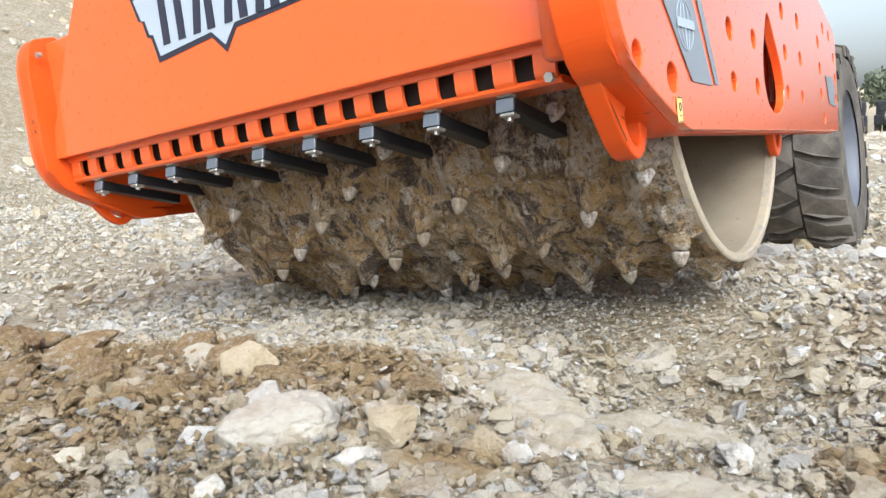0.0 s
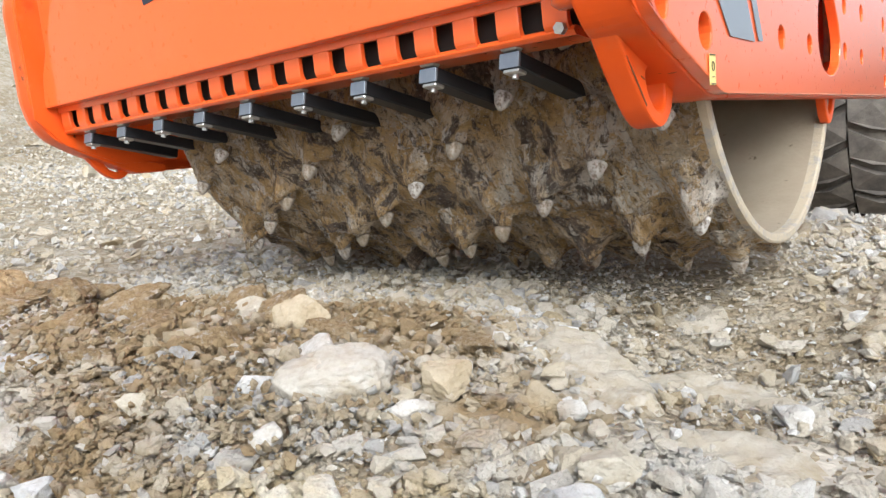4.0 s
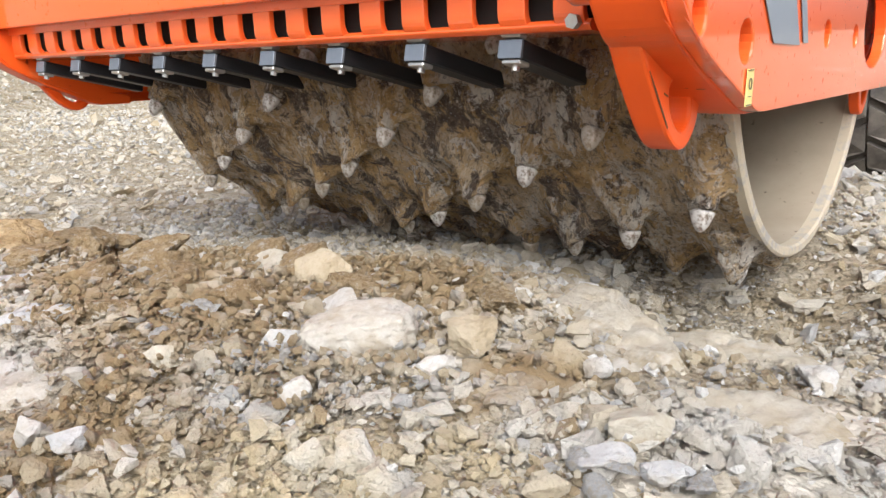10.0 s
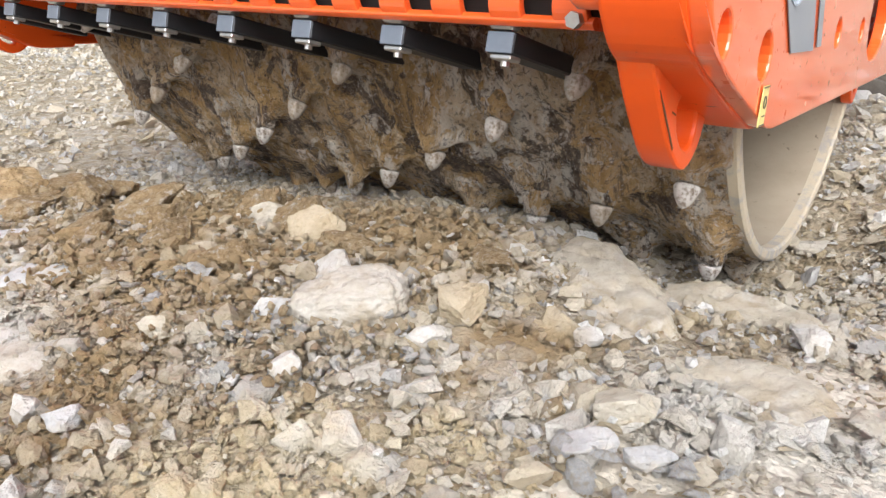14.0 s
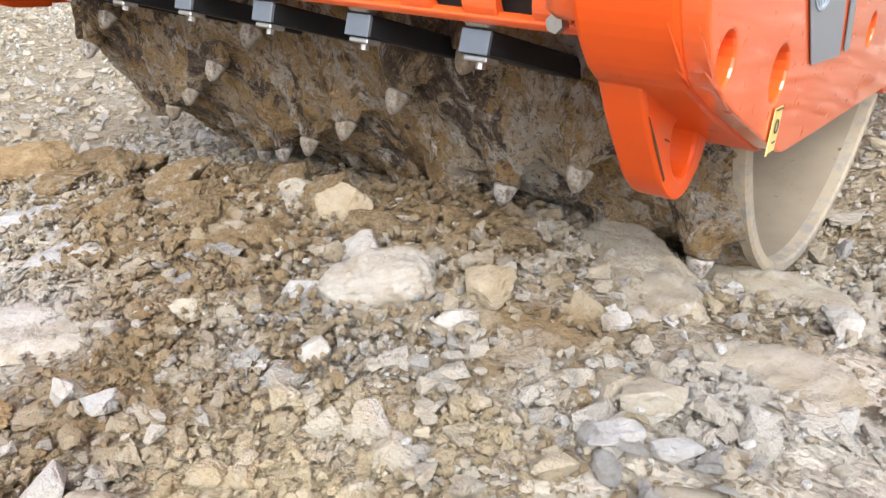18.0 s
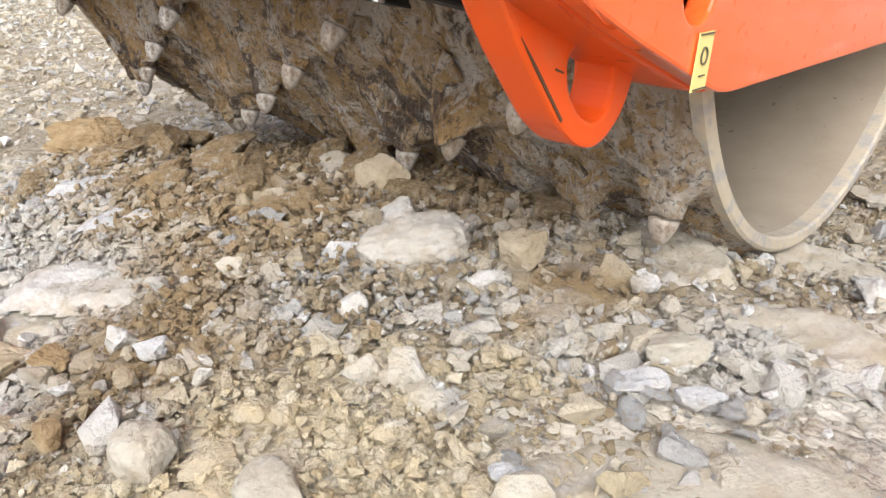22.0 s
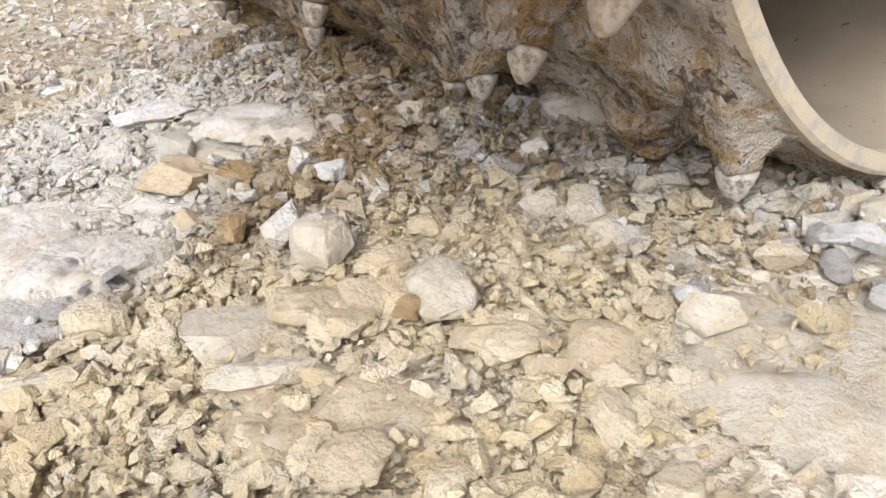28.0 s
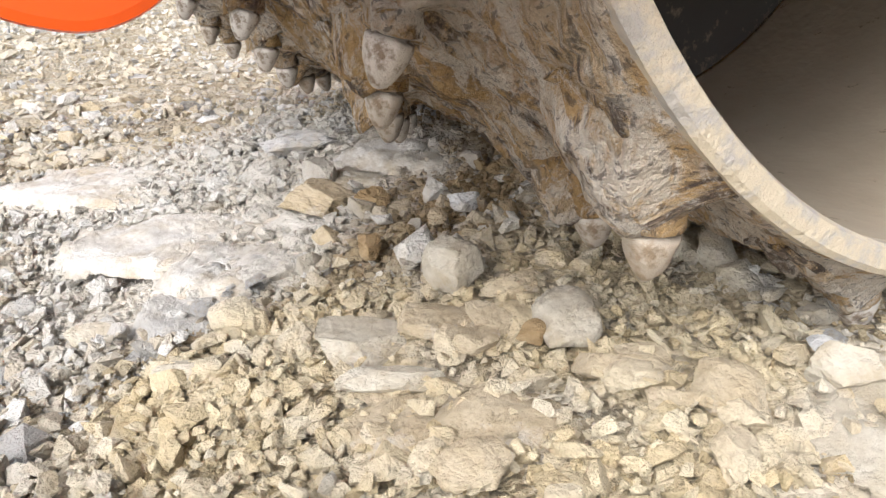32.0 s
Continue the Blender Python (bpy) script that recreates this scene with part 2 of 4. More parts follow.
FINES, STONE_OB, STONE_IS, BEDROCK = stone_mat("clay_and_grit", "island", 60.0, True), stone_mat("limestone_piece", "object"), stone_mat("limestone_rubble", "island"), stone_mat("limestone_bed", "field", 40.0)


def plain_stone(name, a, b, fine=70.0):
    m = Mat(name, 0.88)
    pos = m.coords()
    n = m.noise(18.0, 6.0, 0.65, pos)
    c = m.mix(step(m, n, 0.38, 0.62), a, b)
    c = m.mix(m.math("MULTIPLY", step(m, m.noise(4.5, 6.0, 0.7, pos), 0.48, 0.62), 0.6), c, (0.46, 0.37, 0.24))
    c = m.mix(m.math("MULTIPLY", step(m, m.noise(7.0, 6.0, 0.7, pos), 0.55, 0.66), 0.6), c, (0.66, 0.64, 0.60))
    c = m.mix(m.math("MULTIPLY", step(m, m.noise(90.0, 3.0, 0.6, pos), 0.5, 0.8), 0.35), c, (0.3, 0.22, 0.13))
    m.colour(c).bump(m.math("ADD", m.noise(fine, 7.0, 0.75, pos), m.math("MULTIPLY", m.noise(16.0, 5.0, 0.7, pos), 0.6)), 0.014, 0.9)
    return m.m


PALE, TAN, SHALE, EARTH, WHITE = (plain_stone("pale_limestone", (0.62, 0.57, 0.47), (0.54, 0.47, 0.35)), plain_stone("tan_limestone", (0.57, 0.48, 0.34), (0.48, 0.38, 0.24)), plain_stone("blue_grey_shale", (0.52, 0.515, 0.51), (0.67, 0.65, 0.62)), plain_stone("brown_clay", (0.25, 0.165, 0.075), (0.42, 0.30, 0.16), 45.0), plain_stone("chalk_white_stone", (0.69, 0.665, 0.62), (0.57, 0.525, 0.455)))

YELLOWISH = plain_stone("yellow_limestone", (0.67, 0.58, 0.42), (0.60, 0.50, 0.34))
DUSTED = plain_stone("white_dusted_limestone", (0.62, 0.58, 0.51), (0.53, 0.47, 0.375))


def paint_mat(name, c, rough=0.28, worn=0.5):
    m = Mat(name, rough, 0.0, 1.0)
    m.b.inputs["Coat Roughness"].default_value = 0.07
    m.b.inputs["Coat IOR"].default_value = 1.65
    m.b.inputs["Specular IOR Level"].default_value = 0.15
    if worn > 1:
        m.b.inputs["Coat Weight"].default_value = 0.15
    dirt = step(m, m.noise(6.0, 6.0, 0.65), 0.56, 0.75)
    c2 = m.mix(m.math("MULTIPLY", dirt, 0.18 * worn), c, (0.45, 0.28, 0.14))
    if worn > 1:
        long = m.t.nodes.new("ShaderNodeMapping")
        long.inputs["Scale"].default_value = (9.0, 30.0, 11.0)
        long.inputs["Rotation"].default_value = (0.5, 0.0, 0.0)
        m.link(m.coords(), long.inputs["Vector"])
        line = step(m, m.noise(1.0, 5.0, 0.7, long.outputs[0]), 0.655, 0.675)
        c2 = m.mix(m.math("MULTIPLY", line, 0.8), c2, (0.07, 0.03, 0.012))
    m.colour(c2)
    m.rough(m.math("ADD", m.math("MULTIPLY", m.noise(40.0, 3.0), 0.04), rough - 0.02))
    m.bump(m.noise(160.0, 2.0), 0.0005, 0.12)
    return m.m


ORANGE = paint_mat("orange_paint", (0.84, 0.128, 0.024))
ORANGE_WORN = paint_mat("orange_paint_scuffed", (0.76, 0.096, 0.012), 0.36, 1.6)
STEEL_DARK = Mat("blackened_steel", 0.45, 0.55).colour((0.035, 0.036, 0.040)).m
m = Mat("zinc_bolt", 0.35, 0.85)
STEEL_BRIGHT = m.colour(m.mix(m.noise(60.0), (0.62, 0.62, 0.60), (0.42, 0.40, 0.37))).m
m = Mat("blue_grey_steel_end", 0.42, 0.3)
BARFACE = m.colour(m.mix(m.noise(30.0), (0.12, 0.15, 0.19), (0.20, 0.22, 0.25))).m
BADGE_PALE, BADGE_DARK, DECAL_GREY, LABEL = Mat("badge_pale_blue", 0.4, 0, 0.3).colour((0.42, 0.48, 0.56)).m, Mat("badge_navy", 0.4, 0, 0.3).colour((0.018, 0.022, 0.045)).m, Mat("grey_decal", 0.4, 0, 0.3).colour((0.22, 0.245, 0.28)).m, Mat("yellow_label", 0.5).colour((0.75, 0.60, 0.22)).m
RUST = Mat("bare_rusty_scrape", 0.8).colour((0.10, 0.045, 0.018)).m
INK = Mat("black_ink", 0.6).colour((0.10, 0.08, 0.05)).m

# clay-caked drum shell
def caked(name, round_about, pale):
    """Ochre clay, damp dark smears and pale stone dust over steel, dragged along the way that the drum turns."""
    m = Mat(name, 0.78)
    ob = m.coords()
    if round_about:
        sep = m.t.nodes.new("ShaderNodeSeparateXYZ")
        m.link(ob, sep.inputs[0])
        comb = m.t.nodes.new("ShaderNodeCombineXYZ")
        m.link(sep.outputs[0], comb.inputs[0])
        turned = m.math("ARCTAN2", sep.outputs[1], sep.outputs[2])
        m.link(m.math("MULTIPLY", turned, 0.69), comb.inputs[1])
        # one side of the drum is made paler, and its open end is dustier
        pale_side = step(m, m.math("COSINE", m.math("ADD", turned, 0.80)), 0.25, 0.95)
        end = m.math("ADD", step(m, sep.outputs[0], 0.55, 1.0), pale_side)
        co = comb.outputs[0]
    else:
        own = m.t.nodes.new("ShaderNodeVectorMath")
        own.operation = "ADD"
        far = m.t.nodes.new("ShaderNodeVectorMath")
        far.operation = "SCALE"
        far.inputs[0].default_value = (37.0, 19.0, 53.0)
        m.link(m.t.nodes.new("ShaderNodeObjectInfo").outputs["Random"], far.inputs["Scale"])
        m.link(ob, own.inputs[0])
        m.link(far.outputs[0], own.inputs[1])
        co, end = own.outputs[0], 0.3

    def drag(along, scale, detail=7.0, rough=0.68, twist=0.6):
        mp = m.t.nodes.new("ShaderNodeMapping")
        mp.inputs["Scale"].default_value = (1.0, along, along)
        m.link(co, mp.inputs["Vector"])
        n = m.node("ShaderNodeTexNoise", Scale=scale, Detail=detail, Roughness=rough, Distortion=twist)
        m.link(mp.outputs[0], n.inputs["Vector"])
        return n.outputs["Fac"]
    broad, mid, fine, streak = drag(0.8, 5.5, 8.0, 0.7, 1.0), drag(0.7, 15.0, 8.0, 0.74, 0.8), drag(0.9, 48.0, 6.0, 0.74), drag(0.25, 34.0, 6.0, 0.7, 0.3)
    c = m.ramp(broad, [(0.36, (0.26, 0.16, 0.07)), (0.44, (0.49, 0.30, 0.115)), (0.50, (0.64, 0.42, 0.19)), (0.56, (0.54, 0.38, 0.22)), (0.64, (0.74, 0.60, 0.42))])
    c = m.mix(m.math("MULTIPLY", step(m, mid, 0.50, 0.56), 0.8), c, m.mix(step(m, fine, 0.4, 0.6), (0.54, 0.385, 0.22), (0.82, 0.69, 0.50)))
    c = m.mix(m.math("MULTIPLY", step(m, m.math("SUBTRACT", drag(0.75, 7.0, 9.0, 0.74, 0.9), m.math("MULTIPLY", end, 0.020)), 0.515, 0.55), 0.9), c, m.mix(step(m, fine, 0.45, 0.58), (0.06, 0.040, 0.033), (0.23, 0.16, 0.115)))
    c = m.mix(m.math("MULTIPLY", step(m, streak, 0.56, 0.61), 0.6), c, (0.075, 0.052, 0.042))
    dust = m.math("ADD", drag(0.7, 6.0, 9.0, 0.76, 1.0), m.math("MULTIPLY", end, pale))
    c = m.mix(m.math("MULTIPLY", m.math("MULTIPLY", step(m, dust, 0.545, 0.585), step(m, drag(0.6, 30.0, 6.0, 0.7), 0.43, 0.52)), 0.9), c, m.mix(step(m, streak, 0.4, 0.6), (0.70, 0.60, 0.48), (0.90, 0.83, 0.73)))
    c = m.mix(m.math("MULTIPLY", step(m, drag(1.0, 80.0, 4.0), 0.56, 0.62), 0.6), c, (0.07, 0.048, 0.04))
    c = m.mix(m.math("MULTIPLY", step(m, drag(1.0, 130.0, 3.0), 0.60, 0.66), 0.6), c, (0.72, 0.67, 0.58))
    high = m.math("ADD", m.math("ADD", fine, m.math("MULTIPLY", mid, 1.3)), m.math("ADD", m.math("MULTIPLY", streak, 0.35), m.math("MULTIPLY", drag(0.9, 110.0, 4.0), 0.5)))
    m.colour(c).bump(high, 0.05, 1.0)
    return m.m


CLAY, HOLDER = caked("clay_caked_steel", True, 0.06), caked("muddy_tooth_holder", False, 0.22)
m = Mat("worn_steel_pick", 0.55, 0.25)
co = m.coords()
c = m.mix(step(m, m.noise(38.0, 6.0, 0.72, co), 0.48, 0.58), (0.60, 0.57, 0.53), (0.20, 0.155, 0.12))
muddy = m.math("MULTIPLY", m.t.nodes.new("ShaderNodeObjectInfo").outputs["Random"], 0.75)
c = m.mix(muddy, c, m.mix(m.noise(30.0, 5.0, 0.7, co), (0.16, 0.11, 0.06), (0.42, 0.33, 0.22)))
m.colour(c).bump(m.noise(110.0, 4.0, 0.7, co), 0.004, 0.6)
PICK = m.m
m = Mat("dusty_drum_inside", 0.85)
co = m.coords()
c = m.mix(step(m, m.noise(2.5, 5.0, 0.6, co), 0.35, 0.7), (0.29, 0.238, 0.17), (0.41, 0.345, 0.255))
c = m.mix(step(m, m.noise(30.0, 4.0, 0.6, co), 0.66, 0.72), c, (0.16, 0.12, 0.08))
INSIDE = m.colour(c).bump(m.noise(60.0, 4.0), 0.004, 0.5).m
m = Mat("scuffed_rim_edge", 0.7)
co = m.coords()
c = m.mix(step(m, m.noise(24.0, 6.0, 0.7, co), 0.48, 0.6), (0.47, 0.40, 0.29), (0.36, 0.33, 0.29))
RIM = m.colour(c).bump(m.noise(70.0, 5.0, 0.7, co), 0.006, 0.8).m
m = Mat("splashed_end_plate", 0.8)
co = m.coords()
c = m.mix(step(m, m.noise(14.0, 6.0, 0.7, co), 0.55, 0.66), (0.045, 0.04, 0.036), (0.22, 0.18, 0.12))
PLATE = m.colour(c).m
m = Mat("dusty_tyre_rubber", 0.85)
co = m.coords()
c = m.mix(step(m, m.noise(7.0, 5.0, 0.65, co), 0.35, 0.7), (0.07, 0.062, 0.055), (0.18, 0.157, 0.13))
TYRE = m.colour(c).bump(m.noise(50.0, 4.0), 0.006, 0.5).m
RIMPAINT = Mat("grey_wheel_paint", 0.5, 0.1, 0.2).colour((0.13, 0.14, 0.17)).m
# near-black that stands in for the shade inside the slotted beam
SLOT_SHADE = Mat("slot_shade_black", 0.8).colour((0.02, 0.014, 0.012)).m


# ---- mesh helpers ----
def thing(name, label, category, group="", kind="", at=None):
    ob = new(name)
    if at is not None:
        ob.matrix_basis = at
    return tagged(ob, label, category, group, kind)


def to_mesh(name, bm, material, smooth=False):
    me = bpy.data.meshes.new(name)
    bmesh.ops.recalc_face_normals(bm, faces=bm.faces)
    bm.to_mesh(me)
    bm.free()
    for q in material if isinstance(material, (list, tuple)) else [material]:
        me.materials.append(q)
    if smooth:
        me.polygons.foreach_set("use_smooth", [True] * len(me.polygons))
    return me


def part(name, bm, material, parent, label="", smooth=False):
    ob = new(name, to_mesh(name, bm, material, smooth))
    ob.parent = parent
    if label:
        ob["label"] = label
    return ob


def share(name, me, parent, m, label=""):
    ob = new(name, me)
    ob.parent = parent
    ob.matrix_basis = m
    if label:
        ob["label"] = label
    return ob


def box(x0, x1, y0, y1, z0, z1, bevel=0.0, seg=2):
    bm = bmesh.new()
    r = bmesh.ops.create_cube(bm, size=1)
    bmesh.ops.transform(bm, matrix=Matrix.Translation(((x0 + x1) / 2, (y0 + y1) / 2, (z0 + z1) / 2)) @ Matrix.Diagonal((x1 - x0, y1 - y0, z1 - z0, 1)), verts=r["verts"])
    if bevel:
        bmesh.ops.bevel(bm, geom=bm.edges[:], offset=bevel, segments=seg, affect="EDGES", profile=0.6)
    return bm


def tube(rings, sides, cap=True):
    """A loft: rings of (centre, axis a, axis b) vectors."""
    bm = bmesh.new()
    loops = []
    for c, a, b in rings:
        loops.append([bm.verts.new(Vector(c) + Vector(a) * math.cos(q) + Vector(b) * math.sin(q)) for q in (2 * math.pi * i / sides for i in range(sides))])
    for l0, l1 in zip(loops, loops[1:]):
        for i in range(sides):
            bm.faces.new((l0[i], l0[(i + 1) % sides], l1[(i + 1) % sides], l1[i]))
    if cap:
        bm.faces.new(loops[0][::-1])
        bm.faces.new(loops[-1])
    return bm


def rod(p0, p1, r, sides=12):
    p0, p1 = Vector(p0), Vector(p1)
    u = (p1 - p0).normalized()
    a = u.orthogonal().normalized()
    b = u.cross(a)
    return tube([(p0, a * r, b * r), (p1, a * r, b * r)], sides)


def ring_plate(outer, holes, x0, x1, bevel=0.0):
    """A plate in the y-z plane from x0 to x1 with an outline and holes, each a list of (y, z)."""
    bm = bmesh.new()
    edges = []
    for loop in (outer, *holes):
        vs = [bm.verts.new((x0, y, z)) for y, z in loop]
        edges += [bm.edges.new((vs[i], vs[(i + 1) % len(vs)])) for i in range(len(vs))]
    r = bmesh.ops.triangle_fill(bm, use_beauty=True, use_dissolve=False, edges=edges)
    faces = [f for f in r["geom"] if isinstance(f, bmesh.types.BMFace)]
    bmesh.ops.recalc_face_normals(bm, faces=faces)
    ex = bmesh.ops.extrude_face_region(bm, geom=faces)
    bmesh.ops.translate(bm, vec=(x1 - x0, 0, 0), verts=[v for v in ex["geom"] if isinstance(v, bmesh.types.BMVert)])
    if bevel:
        sharp = [e for e in bm.edges if len(e.link_faces) == 2 and e.calc_face_angle(0) > 1.2]
        bmesh.ops.bevel(bm, geom=sharp, offset=bevel, segments=2, affect="EDGES", profile=0.6)
    return bm


def oval(y, z, ry, rz, n=18, tilt=0.0):
    out = []
    for i in range(n):
        q = 2 * math.pi * i / n
        a, b = ry * math.cos(q), rz * math.sin(q)
        out.append((y + a * math.cos(tilt) - b * math.sin(tilt), z + a * math.sin(tilt) + b * math.cos(tilt)))
    return out


def rounded(points, r, n=4):
    """The outline with its corners cut round."""
    out = []
    k = len(points)
    for i in range(k):
        p, a, b = Vector(points[i]), Vector(points[i - 1]), Vector(points[(i + 1) % k])
        da, db = (a - p), (b - p)
        t = min(r, da.length * 0.45, db.length * 0.45)
        s, e = p + da.normalized() * t, p + db.normalized() * t
        for j in range(n + 1):
            u = j / n
            out.append(tuple((1 - u) ** 2 * s + 2 * u * (1 - u) * p + u * u * e))
    return out


# ---- the ground ----
def fbm(x, y, s, o=4):
    v, a = 0.0, 1.0
    for k in range(o):
        v += a * noise.noise((x * s + 17.3 * k, y * s - 9.1 * k, 3.7 * k))
        a, s = a * 0.5, s * 2.03
    return v


# swells and hollows of the floor: x, y, radius, height
MOUND = ((0.35, -1.3, 0.38, 0.085), (0.85, -1.2, 0.25, 0.035), (1.1, -1.6, 0.4, 0.078), (0.1, -2.05, 0.4, 0.06), (0.75, -2.1, 0.4, 0.069), (-0.6, -1.7, 0.45, 0.131), (0.2, -1.65, 0.35, 0.088), (0.2, -2.55, 0.45, -0.021), (1.08, -0.66, 0.26, -0.15), (-0.75, -1.56, 0.2, 0.07), (1.3, -2.4, 0.5, 0.06), (0.95, 0.12, 0.28, 0.05), (-0.2, -0.8, 0.5, 0.029), (0.95, -1.06, 0.15, -0.055))


def ground_z(x, y):
    near = math.exp(-((x - 0.3) ** 2 + (y + 1.4) ** 2) / 18.0)
    z = 0.026 * fbm(x, y, 1.3, 5) + 0.012 * abs(fbm(x + 7, y, 6.0, 3)) + 0.006 * fbm(x, y + 5, 17.0, 2) + 0.10 * (1 - near) * fbm(x + 40, y, 0.22, 3)
    # a low mound lies before the drum; the floor falls away to its far side and towards the camera
    z += -0.018 + 0.045 * max(-2.5, min(1.6, x)) + 0.01 * max(-4.0, min(3.0, y))
    if abs(x - 0.2) < 3 and abs(y + 1.6) < 3:
        z += sum(h * math.exp(-((x - a) ** 2 + (y - b) ** 2) / (2 * r * r)) for a, b, r, h in MOUND)
    d = max(0.0, -x - 2.0)
    z += 0.03 * d + 0.0022 * d * d * max(0.0, min(1.0, (30 - d) / 30))
    if d > 7:
        z += 0.50 * min(d - 7, 24)
    z -= 0.11 * max(0.0, min(y, 3.0) - 0.8) + 0.012 * max(0.0, y - 3.0) ** 0.9
    return z


def spread(n, half, dense):
    """Coordinates from -half to half, dense near the middle."""
    k = math.asinh(half / dense)
    return [dense * math.sinh(k * (2 * i / n - 1)) for i in range(n + 1)]


def build_ground():
    xs, ys = [0.2 + q for q in spread(420, 900.0, 0.55)], [-1.4 + q for q in spread(420, 900.0, 0.55)]
    n = len(ys)
    verts = [(x, y, ground_z(x, y) if abs(x) + abs(y) < 120 else ground_z(max(-40, min(40, x)), max(-40, min(40, y)))) for x in xs for y in ys]
    faces = [(i * n + j, (i + 1) * n + j, (i + 1) * n + j + 1, i * n + j + 1) for i in range(len(xs) - 1) for j in range(n - 1)]
    me = bpy.data.meshes.new("ground")
    me.from_pydata(verts, [], faces)
    me.materials.append(BEDROCK)
    me.polygons.foreach_set("use_smooth", [True] * len(me.polygons))
    tagged(new("ground", me), "uneven buff limestone quarry floor strewn with rubble", "ground", kind="structure")


build_ground()


# ---- stones ----
def rock_mesh(name, seed, sx, sy, sz, points=13, material=None):
    """A small fragment: the hull of random points on a squarish ellipsoid, resting on z = 0."""
    rnd = random.Random(seed)
    bm = bmesh.new()
    for _ in range(points):
        v = Vector((rnd.gauss(0, 1), rnd.gauss(0, 1), rnd.gauss(0, 1))).normalized()
        v = Vector([math.copysign(abs(q) ** 0.75, q) for q in v]) * rnd.uniform(0.72, 1.05)
        bm.verts.new((v.x * sx / 2, v.y * sy / 2, v.z * sz / 2))
    r = bmesh.ops.convex_hull(bm, input=bm.verts[:])
    bmesh.ops.delete(bm, geom=list({q for q in r["geom_interior"] if isinstance(q, bmesh.types.BMVert)}), context="VERTS")
    z0 = min(v.co.z for v in bm.verts)
    bmesh.ops.translate(bm, vec=(0, 0, -z0), verts=bm.verts[:])
    bmesh.ops.triangulate(bm, faces=bm.faces[:])
    return to_mesh(name, bm, material or STONE_OB)


def boulder_mesh(name, seed, sx, sy, sz, level=3, rough=0.03, planes=13, material=None, square=1.0):
    """A broken stone: a ball cut by flat breaks, its edges chipped and its faces uneven."""
    rnd = random.Random(seed)
    bm = bmesh.new()
    bmesh.ops.create_icosphere(bm, subdivisions=level, radius=1.0)
    cuts = [(Vector((rnd.gauss(0, 1), rnd.gauss(0, 1), rnd.gauss(0, 1))).normalized(), rnd.uniform(0.42, 0.80) if square == 1.0 else rnd.uniform(0.80, 1.05)) for _ in range(planes)]
    for v in bm.verts:
        if square != 1.0:
            v.co = Vector([math.copysign(abs(q) ** square, q) for q in v.co]) * 0.9
        for n, d in cuts:
            over = v.co.dot(n) - d
            if over > 0:
                v.co -= n * over * 0.94
    off = Vector((seed * 3.1, seed * 1.7, 0))
    for v in bm.verts:
        p = v.co * 1.6 + off
        v.co *= 1 + rough * (2.2 * noise.noise(p) + 1.5 * noise.noise(p * 2.6) + 0.9 * noise.noise(p * 6.1) + 0.5 * noise.noise(p * 13.0))
    hx, hy, hz = (max(abs(v.co[i]) for v in bm.verts) for i in range(3))
    for v in bm.verts:
        v.co = Vector((v.co.x / hx * sx / 2, v.co.y / hy * sy / 2, v.co.z / hz * sz / 2))
    z0 = min(v.co.z for v in bm.verts)
    bmesh.ops.translate(bm, vec=(0, 0, -z0), verts=bm.verts[:])
    return to_mesh(name, bm, material or STONE_OB, square != 1.0)


def plate_mesh(name, seed, sx, sy, sz, step_len=0.011, material=None, unit=1.0):
    """A flat bed of rock with a ragged broken outline, an uneven cracked top and steep sides."""
    off = seed * 5.3
    nx, ny = int(sx * 1.3 / step_len), int(sy * 1.3 / step_len)
    bm = bmesh.new()
    grid = {}
    for i in range(nx + 1):
        for j in range(ny + 1):
            x, y = (i / nx - 0.5) * 1.3 * sx, (j / ny - 0.5) * 1.3 * sy
            u, w = x / unit, y / unit
            a, b = 2 * x / sx, 2 * y / sy
            r = (abs(a) ** 2.6 + abs(b) ** 2.6) ** (1 / 2.6)
            q = 0.20 * noise.noise((a * 1.1 + off, b * 1.1, 0)) + (0.20 * noise.noise((u * 6 + off, w * 6, 3)) + 0.12 * noise.noise((u * 17 + off, w * 17, 3)) + 0.07 * noise.noise((u * 45, w * 45 + off, 1)))
            m = (1 - r + q) * min(sx, sy) / 2 / unit
            if m < -0.022:
                continue
            lift = max(0.0, min(1.0, (m + 0.012) / 0.022))
            crack = abs(noise.noise((u * 3.3 + off, w * 3.3, 9)) + 0.25 * noise.noise((u * 15, w * 15, off)))
            ledge = 0.6 if noise.noise((u * 4 + off, w * 4, 5)) + 0.3 * noise.noise((u * 14, w * 14, off)) > 0.12 else 0.0
            top = sz * (0.80 + 0.20 * ledge + 0.25 * noise.noise((u * 5 + off, w * 5, 1))) + unit * (0.007 * noise.noise((u * 19, w * 19, off)) + 0.005 * noise.noise((u * 47, w * 47, off)))
            top -= unit * 0.010 * max(0.0, 1 - crack / 0.045)
            grid[i, j] = bm.verts.new((x, y, -0.3 * sz + (top + 0.3 * sz) * lift))
    for i in range(nx):
        for j in range(ny):
            k = [grid.get(p) for p in ((i, j), (i + 1, j), (i + 1, j + 1), (i, j + 1))]
            if None not in k:
                bm.faces.new(k)
    return to_mesh(name, bm, material or STONE_OB, True)


